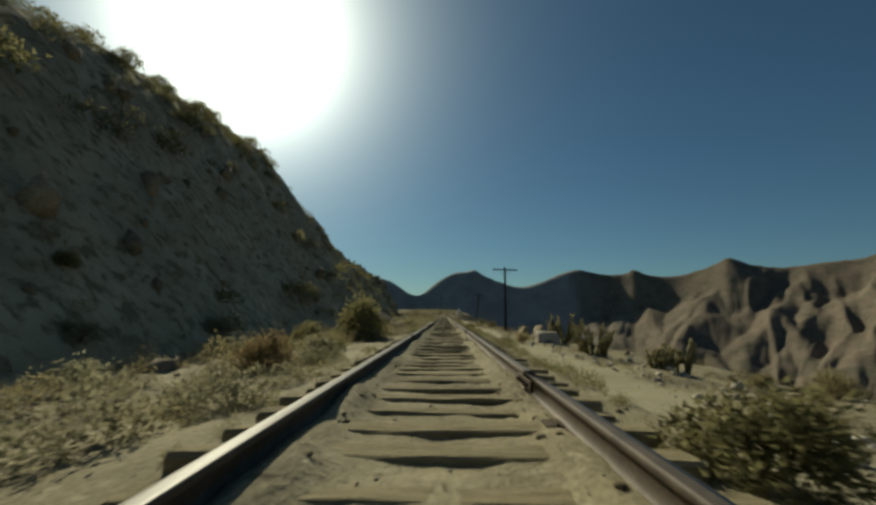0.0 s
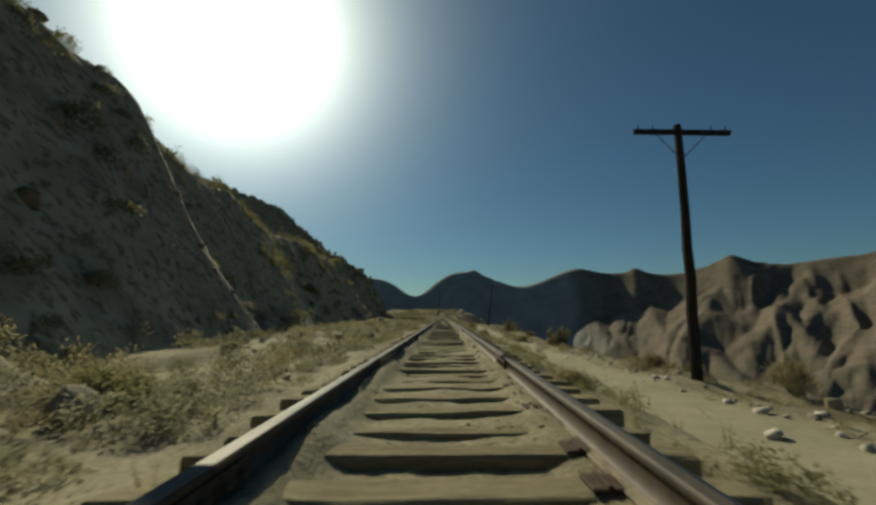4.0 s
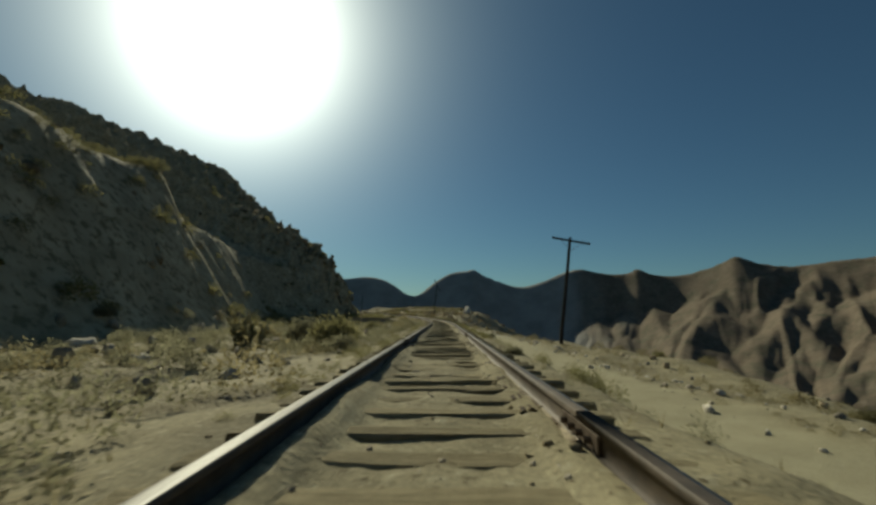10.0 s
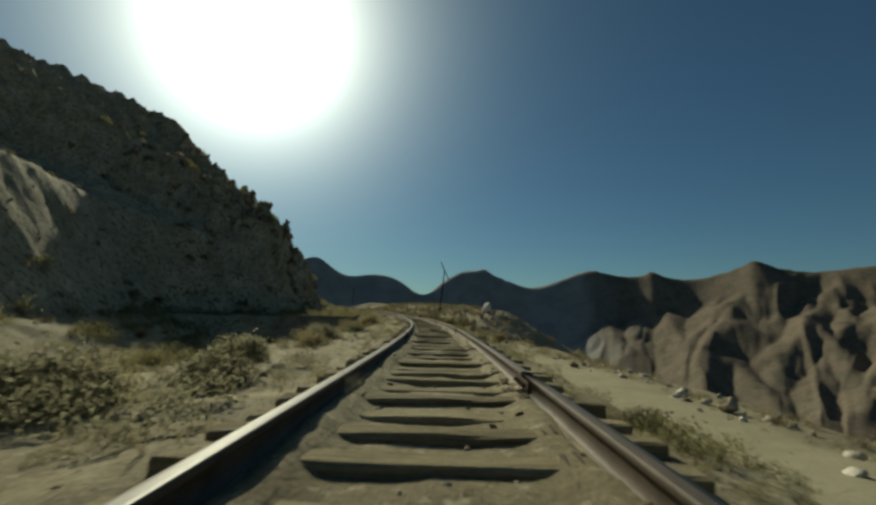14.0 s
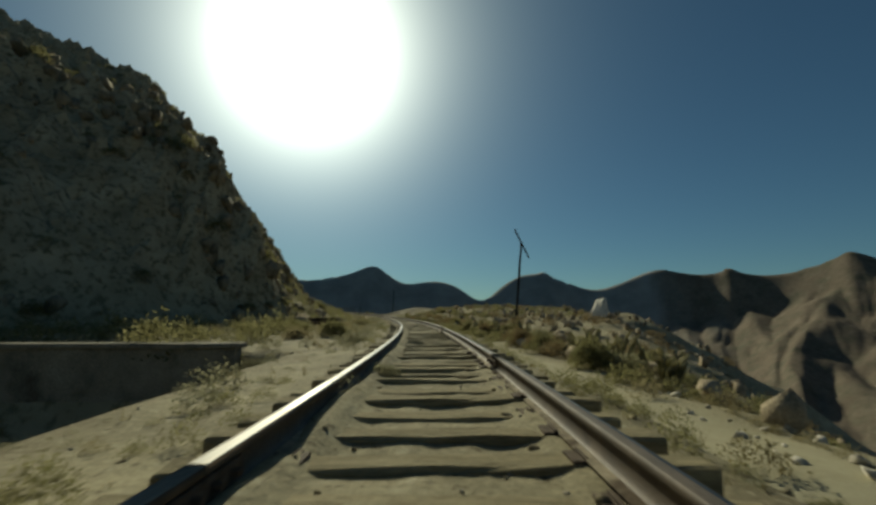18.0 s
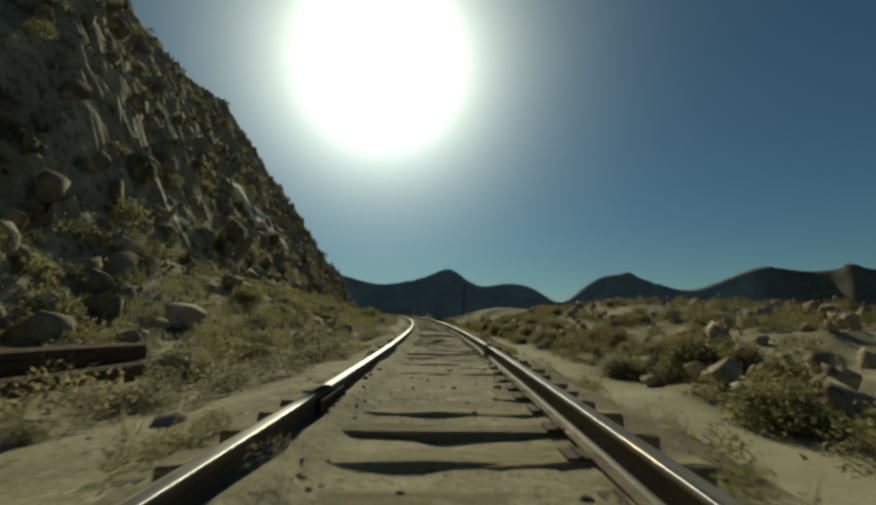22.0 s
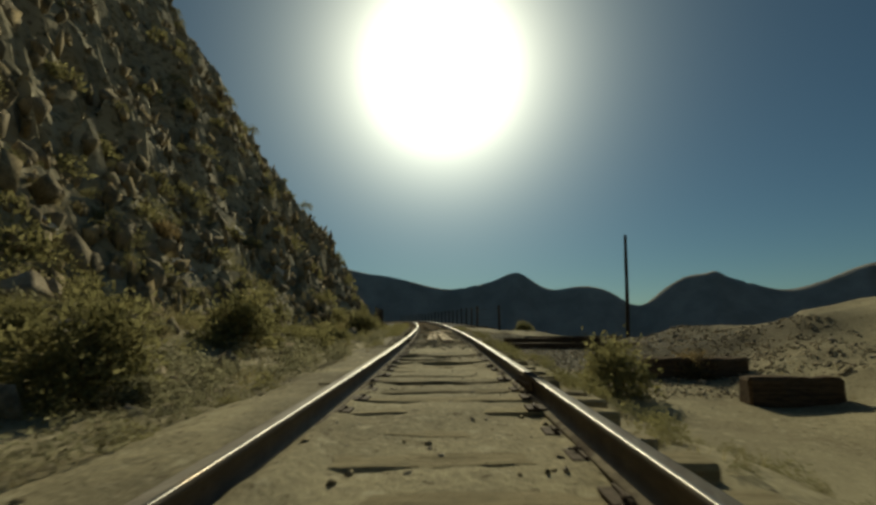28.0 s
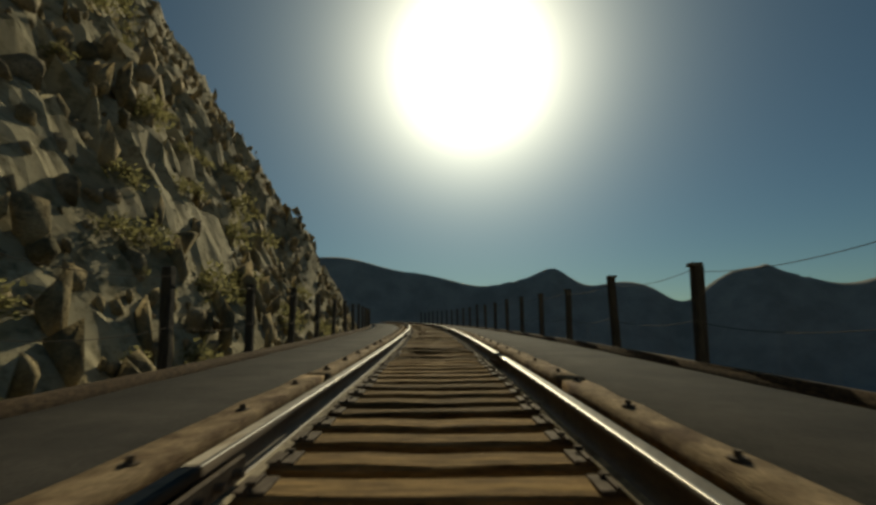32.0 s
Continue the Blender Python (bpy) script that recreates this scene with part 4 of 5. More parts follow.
e_s = nr.uniform(48, 122, n)
scatter("flat_rubble", "pale broken rocks strewn over the sandy flat", "rocks", M_STONES, MEDIUM, (e_s, -2.6 - 10 * nr.rand(n) ** 1.2, .08 + .4 * nr.rand(n) ** 3), 9)
n = 620
e_s = nr.uniform(0, 165, n)
scatter("path_edge_stones", "pale stones along the edge of the sandy path", "stones", M_PALE, LITTLE,
        (e_s, np.minimum(5.2, np.interp(e_s, *zip(*EDGE)) - .6) + nr.normal(0, .45, n), .06 + .3 * nr.rand(n) ** 2.6), 8)
n = 2400
e_s = nr.uniform(243, 325, n)
e_u = -np.interp(e_s, *zip(*TOE)) + .3 - 15 * nr.rand(n) ** 1.2
SHARDS = [rock_verts(120 + k, 11, (.45 + .1 * (k % 3), .8, 1.2 + .15 * (k % 4))) for k in range(8)]
scatter("cliff_shards", "split brown granite shards of the cliff face", "rocks", M_SHARD, SHARDS, (e_s, e_u, .2 + .8 * nr.rand(n) ** 2), 11, .2)
n = 26000
c_s = np.where(np.arange(n) % 5 < 2, np.where(nr.rand(n) < .4, nr.uniform(248, 260, n), nr.uniform(259, 272.2, n)), nr.uniform(246, 262.5, n))
scatter("crushed_stone", "dark crushed ballast stone", "gravel", M_DARKSTONE, LITTLE,
        (c_s, np.where(np.arange(n) % 5 < 2, nr.uniform(-1.3, 1.3, n), 1 + 8 * nr.rand(n)), .024 + np.where(np.arange(n) % 5 < 2, .07, .08) * nr.rand(n) ** 1.4), 3)
n = 1500
scatter("mound_rubble", "weathered granite rubble covering the mound", "rubble", M_ROCK, MEDIUM,
        (nr.uniform(160, 238, n), 5.2 + 26 * nr.rand(n) ** 1.3, .12 + .7 * nr.rand(n) ** 2.6), 4)
n = 5600
c_s = nr.uniform(184, 325, n)
c_u = -np.interp(c_s, *zip(*TOE)) + .5 - 26 * nr.rand(n) ** 1.2
scatter("cliff_blocks", "jointed granite blocks of the steep cut slope", "rocks", M_CLIFF, MEDIUM, (c_s, c_u, .22 + (1.5 - .8 * sstep(246, 262, c_s)) * nr.rand(n) ** 2.8), 5, .25)
n = 1700
c_s = nr.uniform(0, 184, n)
c_u = -np.interp(c_s, *zip(*TOE)) + .5 - 30 * nr.rand(n)
scatter("slope_rocks", "granite rocks scattered over the hillside", "rocks", M_CLIFF, MEDIUM, (c_s, c_u, .2 + .9 * nr.rand(n) ** 3), 6, .4)


# ---- plants ----
def leaf_cloud(seed, count, leaf, clumps, spread, height, upright=0.0, corners=3):
    """Small leaf quads in uneven clumps over a dome of radius .5."""
    r = np.random.RandomState(seed)
    centres = []
    for k in range(clumps):
        a, e = r.uniform(0, 6.283), r.uniform(.05, 1.0) ** .7
        rad = r.uniform(.25, .48)
        centres.append((math.cos(a) * rad * (1 - .6 * e), math.sin(a) * rad * (1 - .6 * e), height * (.12 + .8 * e) * r.uniform(.75, 1.05)))
    c = np.array(centres)[r.randint(0, clumps, count)]
    p = c + r.normal(0, spread, (count, 3)) * np.array([1, 1, .9])
    if upright < 1:          # most leaves on the outside of a lumpy dome
        n_d = int(count * .65)
        a, up = r.uniform(0, 6.283, n_d), r.uniform(0, 1, n_d) ** .8
        flat = np.sqrt(1 - up * up)
        lump = 1 + .13 * np.sin(a * 3 + seed) * flat + .12 * np.sin(a * 5 + up * 7 + seed * 2)
        rad = .46 * lump * (1 - .45 * r.rand(n_d) ** 2.2)
        p[:n_d] = np.stack([np.cos(a) * flat * rad, np.sin(a) * flat * rad, up * rad * 2 * height * .85], -1)
    p[:, 2] = np.maximum(p[:, 2], .015)
    d = r.normal(0, 1, (count, 3))
    d[:, 2] = d[:, 2] * .7 + upright
    d += (p - np.array([0, 0, .1])) * 1.5
    d /= np.linalg.norm(d, axis=1)[:, None]
    e = np.cross(d, r.normal(0, 1, (count, 3)))
    e /= np.linalg.norm(e, axis=1)[:, None] + 1e-6
    ln = leaf[0] * r.uniform(.6, 1.4, count)[:, None]
    wd = leaf[1] * r.uniform(.6, 1.4, count)[:, None]
    if corners == 3:
        return np.stack([p - e * wd, p + e * wd, p + d * ln * 1.2], 1).reshape(-1, 3), np.arange(count * 3).reshape(-1, 3)
    v = np.stack([p - e * wd * .4, p + d * ln * .5 - e * wd, p + d * ln, p + d * ln * .5 + e * wd], 1).reshape(-1, 3)
    return v, np.arange(count * 4).reshape(-1, 4)


def twig_mesh(seed, count, height, spread=.4):
    r = random.Random(seed)
    bm = bmesh.new()
    for k in range(count):
        a = r.uniform(0, 6.283)
        d = Vector((math.cos(a) * spread * r.uniform(.3, 1), math.sin(a) * spread * r.uniform(.3, 1), height * r.uniform(.6, 1)))
        mid = d * .5 + Vector((r.uniform(-.05, .05), r.uniform(-.05, .05), .04))
        tube(bm, (0, 0, -.05), mid, .010, .007, 4, False)
        tube(bm, mid, d, .007, .003, 4, False)
        tube(bm, mid, mid + Vector((r.uniform(-.2, .2), r.uniform(-.2, .2), height * .35)), .005, .002, 4, False)
    me = bpy.data.meshes.new("twig_frame")
    bm.to_mesh(me)
    bm.free()
    me.materials.append(M_TWIG)
    return me


SHRUBS = []
for k, (mi, count, leaf, clumps, spread, hgt, up) in enumerate((
        (0, 3900, (.05, .014), 24, .085, .75, .3), (0, 3300, (.05, .015), 20, .09, .65, .2), (2, 3300, (.045, .014), 22, .085, .6, .3),
        (2, 2300, (.045, .013), 14, .09, .5, .1), (1, 1900, (.16, .006), 15, .11, .7, 1.2), (1, 1600, (.2, .006), 10, .12, .8, 1.6),
        (3, 2900, (.06, .011), 20, .09, .65, .5), (1, 2200, (.055, .012), 16, .10, .5, .2))):
    thing = empty("shrub")
    child("foliage", soup("foliage", *leaf_cloud(100 + k, count, leaf, clumps, spread, hgt, up), M_LEAF[mi]), thing)
    child("twig_frame", twig_mesh(200 + k, 16, hgt * .8), thing)
    SHRUBS.append(thing)
SHRUB_LABELS = ["olive-green desert shrub with small leaves", "rounded olive-green desert shrub", "grey-green sagebrush shrub", "low grey-green brush",
                "dry straw-coloured bunch of brush", "tall dry straw-coloured grass clump", "rusty brown dried shrub", "low pale dry brush"]
used_shrub = set()


def shrub(k, s, u, size, tall=1.0, note=" on the sand"):
    m = stand(s, u, None, rnd.uniform(0, 360), rnd.uniform(-5, 5), 1.0, .02)
    src = SHRUBS[k]
    if k not in used_shrub:
        used_shrub.add(k)
        ob = src
        ob.matrix_world = m
    else:
        ob = copy_thing(src, m)
    ob.scale = (size, size * rnd.uniform(.85, 1.15), size * tall)
    tagged(ob, SHRUB_LABELS[k] + note, "shrub", "desert shrubs")
    return ob


# shrubs that stand out
for k, s0, u0, size, tall in ((0, 2.45, 1.62, .95, .7), (0, 11.5, -2.7, .8, .7), (0, 13.5, -3.9, 1.1, .9), (0, 16, -2.8, 1.8, 1.15), (2, 17.6, -3.4, 1.2, .9), (2, 9.0, -2.3, .9, .9), (6, 7.0, -2.6, 1.0, .9),
                              (5, 26.0, 4.3, .95, .75), (1, 22.8, 2.35, .65, .8), (2, 20.6, 2.05, .55, .7), (3, 18.6, 2.0, .4, 1), (2, 14.6, 1.9, .6, 1), (1, 21.3, 2.1, .5, .8), (1, 20.2, -1.25, .8, .6),
                              (0, 29.8, -2.2, .9, .8), (4, 44, 7.2, 1.1, .8), (1, 31.2, 1.7, .7, .8), (3, 64.5, 1.75, .8, .8), (6, 66.8, 1.9, 1.0, .8), (0, 74, -.5, .5, .6),
                              (1, 72.6, -.55, .4, .6), (3, 80.4, 1.75, .8, .8), (2, 79.8, -1.9, .5, 1.2), (1, 98.0, -3.0, 1.4, .9), (2, 99.2, -4.0, 1.5, .9), (2, 96.4, -2.4, .9, .8),
                              (2, 117.4, -3.5, 1.1, .7), (7, 119.3, -3.3, 1.0, .7), (2, 121.2, -2.9, .8, .7), (2, 127.2, -3.4, 1.2, .7), (7, 131, -3.1, 1.0, .7), (2, 134.5, -3.6, 1.2, .7), (3, 138, -3.0, 1.0, .8), (7, 141, -3.7, 1.3, .7), (2, 123, -3.2, 1.3, .8), (2, 124.2, -2.4, .9, .8), (7, 121, -3.4, 1.1, .7), (7, 146, -4.0, 1.8, 1.0), (7, 154, -3.8, 2.1, 1.1), (4, 150.8, -3.3, 1.5, .9), (2, 152.8, -.55, .4, .7),
                              (2, 158.4, -.55, .4, .6), (3, 143, -.55, .45, .6), (1, 171, -3.3, 1.1, .9), (6, 198, 7.0, 1.4, .7), (4, 200.5, 6.4, 1.5, .6), (1, 186.6, 6.3, 1.3, .9),
                              (0, 183.4, 6.6, 1.5, .9), (1, 179.5, 2.2, .9, .7), (6, 222, 5.6, 1.7, .7), (7, 219, 4.6, 1.0, .6), (1, 246.2, 2.95, 1.35, 1.1), (6, 247.9, 5.2, 1.0, .9), (2, 240.3, 4.2, 1.4, .7), (0, 241.3, 5.0, 1.2, .7), (7, 243.2, 5.6, .9, .7),
                              (0, 237.5, -4.2, 1.5, 1.0), (6, 236.6, -2.9, .8, .8), (0, 243.5, -4.0, 1.7, 1.0), (0, 249, -4.6, 1.9, 1.0), (1, 254, -3.6, 1.4, .8), (0, 259.5, -3.2, 1.8, .9),
                              (6, 262, -3.8, 1.3, .8), (0, 229.5, -4.6, 1.6, 1), (4, 233, 3.2, 1.2, .7), (1, 265.2, -3.2, 1.2, .8), (0, 270, 6.5, 1.2, .9)):
    shrub(k, s0, u0, size, tall)
for k in range(46):      # over the flats, uphill side
    s0 = rnd.uniform(2, 268)
    toe = float(np.interp(s0, *zip(*TOE)))
    u0 = -rnd.uniform(2.3, toe + 3)
    shrub(rnd.choice((0, 1, 2, 2, 3, 3, 4, 7, 7, 6)), s0, u0, rnd.uniform(.45, 1.25), rnd.uniform(.6, 1.0), " beside the track")
for k in range(4):       # over the slope
    s0 = rnd.uniform(0, 300)
    shrub(rnd.choice((0, 1, 2, 4, 6)), s0, -float(np.interp(s0, *zip(*TOE))) - rnd.uniform(1, 22), rnd.uniform(.8, 2.0), rnd.uniform(.6, 1.0), " on the rocky slope")
for k in range(22):       # beside the rails
    shrub(rnd.choice((1, 2, 3, 3, 7)), rnd.uniform(4, 262), rnd.choice((-1.6, 1.6, 1.75, 1.9)) + rnd.uniform(-.25, .25), rnd.uniform(.22, .6), rnd.uniform(.5, .9), " at the edge of the ties")
for k in range(18):       # along the lip
    s0 = rnd.uniform(4, 160)
    shrub(rnd.choice((1, 2, 4, 4, 7, 6)), s0, float(np.interp(s0, *zip(*EDGE))) + rnd.uniform(-1.4, 1.2), rnd.uniform(.4, 1.1), rnd.uniform(.5, .9), " at the lip of the gorge")
for k in range(60):       # lining the path below the mound
    s0 = 166 + k * 1.17 + rnd.uniform(-.5, .5)
    shrub(rnd.choice((0, 1, 2, 2, 6, 0)), s0, 4.8 + rnd.random() ** 1.3 * 3.0, rnd.uniform(.7, 1.55), rnd.uniform(.65, .95), " beside the sandy path")
for k in range(34):       # between the cliff and the track
    s0 = rnd.uniform(204, 268)
    shrub(rnd.choice((0, 1, 2, 2, 3, 6, 0, 1)), s0, -2.9 - rnd.random() * 4.4, rnd.uniform(.5, 1.3), rnd.uniform(.65, .95), " at the foot of the cliff")
for k in range(26):       # on the sand before the cliff
    shrub(rnd.choice((0, 1, 2, 2, 3, 7)), rnd.uniform(160, 214), -2.3 - rnd.random() * 4.0, rnd.uniform(.45, 1.1), rnd.uniform(.55, .9), " on the sand below the cliff")
for k in range(10):       # on the flat before the dip
    s0 = rnd.uniform(56, 118)
    shrub(rnd.choice((1, 2, 2, 3, 7, 0)), s0, -2.6 - rnd.random() * 7, rnd.uniform(.5, 1.3), rnd.uniform(.55, .85), " on the sandy flat")
for k in range(4):       # the mound
    s0 = rnd.uniform(164, 238)
    shrub(rnd.choice((0, 1, 2, 4, 6, 6, 1)), s0, 4.8 + rnd.random() ** 1.4 * 18, rnd.uniform(.5, 1.5), rnd.uniform(.5, .85), " on the rubble mound")


def brush(name, label, leaf_mat, places, seed, count, leaf):
    """Low bushes too many to tell apart, joined: rows of s, u and size."""
    shapes = [leaf_cloud(seed + k, int(count * 2.2), (leaf[0] * .72, leaf[1] * .8), 11, .10, .6, .4) for k in range(5)]
    r = np.random.RandomState(seed)
    vs, fs, c = [], [], 0
    s, u, size = places
    x, y, z = at(s, u, ground_height(s, u))
    for i in range(len(s)):
        v, f = shapes[i % 5]
        a = r.uniform(0, 6.283)
        w = v * size[i] * np.array([1, 1, r.uniform(.6, 1.1)])
        vs.append(np.stack([w[:, 0] * math.cos(a) - w[:, 1] * math.sin(a) + x[i], w[:, 0] * math.sin(a) + w[:, 1] * math.cos(a) + y[i], w[:, 2] + z[i] - .02], -1))
        fs.append(f + c)
        c += len(v)
    tagged(new(name, soup(name, np.concatenate(vs), np.concatenate(fs), leaf_mat)), label, "brush", kind="stuff")


n = 1100
b_s = np.where(nr.rand(n) < .5, nr.uniform(0, 300, n), nr.uniform(185, 300, n))
brush("slope_brush", "olive brush scattered over the rocky slope", M_LEAF[0], (b_s, -np.interp(b_s, *zip(*TOE)) - 34 * nr.rand(n) ** 1.4, nr.uniform(.4, 1.8, n)), 500, 140, (.12, .036))
n = 3000
b_s = nr.uniform(0, 269, n)
b_u = -1.7 - (np.interp(b_s, *zip(*TOE)) - .5) * nr.rand(n) ** 1.25
keep = fbm(b_s * .3, b_u * .4, 2, 130) > .47 - .09 * sstep(140, 165, b_s)
b_s, b_u = b_s[keep], b_u[keep]
brush("low_brush", "grey-green low brush over the flat beside the track", M_LEAF[2], (b_s, b_u, .22 + .65 * nr.rand(len(b_s)) ** 1.5), 520, 190, (.075, .026))
n = 1000
b_s = nr.uniform(0, 269, n)
b_u = -1.9 - (np.interp(b_s, *zip(*TOE)) + 1) * nr.rand(n)
brush("dry_brush", "straw-coloured dry brush over the flat beside the track", M_LEAF[1], (b_s, b_u, .2 + .9 * nr.rand(n) ** 1.7), 530, 140, (.09, .02))
n = 1500
b_s, b_u = nr.uniform(162, 239, n), 4.5 + 30 * nr.rand(n) ** 1.3
keep = (b_s < 170) | (b_s > 198) | (b_u < 6.5)       # a bare sandy patch before the white boulder
b_s, b_u = b_s[keep], b_u[keep]
n = len(b_s)
brush("mound_brush", "olive brush over the rubble mound", M_LEAF[0], (b_s, b_u, .35 + .9 * nr.rand(n) ** 1.3), 540, 190, (.085, .028))
n = 420
b_s, b_u = nr.uniform(162, 240, n), 5.0 + 26 * nr.rand(n) ** 1.3
brush("mound_dry_brush", "rusty dry brush over the rubble mound", M_LEAF[3], (b_s, b_u, .3 + 1.0 * nr.rand(n) ** 1.4), 550, 180, (.085, .025))
n = 380
b_s = nr.uniform(0, 165, n)
brush("lip_brush", "dry brush along the lip of the gorge", M_LEAF[1], (b_s, np.interp(b_s, *zip(*EDGE)) - 1.4 + 12 * nr.rand(n) ** 1.5, nr.uniform(.2, .9, n)), 560, 150, (.085, .024))
n = 2600
b_s = nr.uniform(0, 266, n)
b_u = np.where(nr.rand(n) < .72, 1.2 + .8 * nr.rand(n), -1.25 - .6 * nr.rand(n))
keep = fbm(b_s * .35, b_u * .8, 2, 140) > .48
b_s, b_u = b_s[keep], b_u[keep]
n = len(b_s)
brush("rail_weeds", "small green and straw weeds along the rails", M_LEAF[0], (b_s, b_u, .13 + .32 * nr.rand(n) ** 1.6), 570, 130, (.075, .024))
n = 150
b_s = nr.uniform(0, 240, n)
brush("gauge_weeds", "small grey weeds against the inside of the rails", M_LEAF[2], (b_s, np.where(nr.rand(n) < .6, -.58, .56) + nr.normal(0, .06, n), .1 + .3 * nr.rand(n) ** 2), 580, 160, (.04, .011))


def joint_mesh(p, q, rad, k):
    """One spiny cactus joint, ribbed and rounded at its end."""
    bm = bmesh.new()
    d, last, rings = q - p, None, 7
    side = d.cross(Vector((.31, .95, .1))).normalized()
    up = d.cross(side).normalized()
    for i in range(rings + 1):
        f = i / rings
        rr = rad * (.8 + .22 * math.sin(f * 8 + k)) * (1 if i < rings else .4)
        ring = [bm.verts.new(p + d * f + (side * math.cos(a) + up * math.sin(a)) * rr * (1.2 if j % 2 else .86)) for j, a in enumerate([6.283 * x / 10 for x in range(10)])]
        if last:
            for j in range(10):
                bm.faces.new((last[j], last[(j + 1) % 10], ring[(j + 1) % 10], ring[j]))
        last = ring
    bm.faces.new(last)
    bmesh.ops.recalc_face_normals(bm, faces=bm.faces[:])
    return bm


def cactus(s, u, height, stalks, seed, label):
    """A branching clump of spiny cactus joints with pale ends."""
    r = random.Random(seed)
    thing = empty("cactus", stand(s, u))
    tagged(thing, label, "cactus", "cactus clumps")
    for k in range(stalks):
        a, d = r.uniform(0, 6.283), r.uniform(.02, .4) * height
        out = Vector((math.cos(a), math.sin(a), 0))
        h = height * r.uniform(.3, .8)
        foot, top = out * d + Vector((0, 0, -.05)), out * (d + h * r.uniform(.05, .4)) + Vector((0, 0, h))
        stem = part("stem", joint_mesh(foot, top, r.uniform(.055, .08), k), M_CACTUS, thing)
        for f in (.35, .5, .65, .8, .92, 1.0):
            b = a + r.uniform(-1.5, 1.5)
            start = foot.lerp(top, f)
            end = start + Vector((math.cos(b) * .15, math.sin(b) * .15, r.uniform(.1, .26))) * (.55 + .5 * height)
            part("arm", joint_mesh(start, end, r.uniform(.04, .055), k + f), M_CACTUSTIP if f > .6 else M_CACTUS, stem, "pale spiny joint" if f > .6 else "")


for i, (s0, u0, h, st) in enumerate(((15.5, 7.4, 1.15, 16), (14.6, 6.6, .8, 9), (20.6, 6.4, 1.45, 15), (27.2, 6.75, 1.9, 15), (41, 7.0, .9, 8), (58, 5.7, 1.0, 10), (79, 6.4, 1.5, 12),
                                     (84.5, 6.6, .8, 6), (97.6, -5.2, 1.1, 10), (157.5, -6.0, 1.9, 12), (160, -7.0, 1.7, 10), (164.6, 5.8, 1.1, 9), (169, 6.4, 1.2, 12), (172.4, 6.8, 1.1, 8), (178.6, 5.9, 1.35, 14), (170.5, 5.6, .8, 8),
                                     (184.6, 6.0, .9, 8), (186.8, 5.4, 1.0, 9), (259, -4.6, 1.0, 9))):
    cactus(s0, u0, h, st, 300 + i, "spiny upright cactus clump with pale tips")

n = 620
b_s, b_u = nr.uniform(117, 178, n), -4.6 - 19 * nr.rand(n)
brush("gully_brush", "dark olive brush filling the dip below the hill", M_LEAF[0], (b_s, b_u, .5 + 1.2 * nr.rand(n) ** 1.4), 590, 130, (.085, .028))

n = 800
b_s, b_u = nr.uniform(196, 262, n), -3.4 - 9.5 * nr.rand(n)
brush("talus_brush", "olive brush over the slope below the cliff", M_LEAF[0], (b_s, b_u, .35 + 1.0 * nr.rand(n) ** 1.5), 600, 130, (.08, .026))
n = 700
b_s, b_u = nr.uniform(196, 262, n), -3.2 - 9.5 * nr.rand(n)
scatter("talus_rubble", "broken granite rubble below the cliff", "rubble", M_ROCK, MEDIUM, (b_s, b_u, .1 + .6 * nr.rand(n) ** 2.6), 12)

n = 5200
c_u = np.where(nr.rand(n) < .45, nr.choice([-.55, .5, .58], n) + nr.normal(0, .1, n), np.where(nr.rand(n) < .5, nr.choice([-1.5, 1.35, 1.9], n) + nr.normal(0, .3, n), nr.uniform(-.7, .7, n)))
scatter("soil_clods", "dry brown soil clods along the rails", "soil clods", M_CLOD, LITTLE, (nr.uniform(0, 262, n), c_u, .018 + .075 * nr.rand(n) ** 2.6), 13)
n = 1700
b_s = nr.uniform(0, 165, n)
b_u = np.minimum(np.interp(b_s, *zip(*EDGE)) - .1, 4.7 + 2.6 * nr.rand(n))
brush("verge_tufts", "small dry tufts between the path and the gorge", M_LEAF[1], (b_s, b_u, .08 + .26 * nr.rand(n) ** 1.6), 610, 70, (.12, .022))
n = 1500
b_s = nr.uniform(0, 245, n)
b_u = np.where(nr.rand(n) < .6, 1.95 + nr.normal(0, .28, n), -1.9 - .9 * nr.rand(n))
brush("shoulder_tufts", "small olive tufts on the shoulders of the track", M_LEAF[2], (b_s, b_u, .07 + .24 * nr.rand(n) ** 1.6), 620, 80, (.11, .022))

n = 330
b_s, b_u = nr.uniform(255, 271, n), -1.4 - 4.2 * nr.rand(n) ** 1.2
brush("bank_brush", "olive scrub on the bank before the trestle", M_LEAF[0], (b_s, b_u, .15 + .6 * nr.rand(n) ** 1.6), 630, 120, (.08, .024))
n = 900
scatter("bank_stones", "pale and brown stones on the sand before the trestle", "stones", M_STONES, LITTLE, (nr.uniform(259, 271, n), np.where(nr.rand(n) < .7, 1.3 + 5 * nr.rand(n), -1.3 - 3 * nr.rand(n)), .025 + .09 * nr.rand(n) ** 2.2), 14)

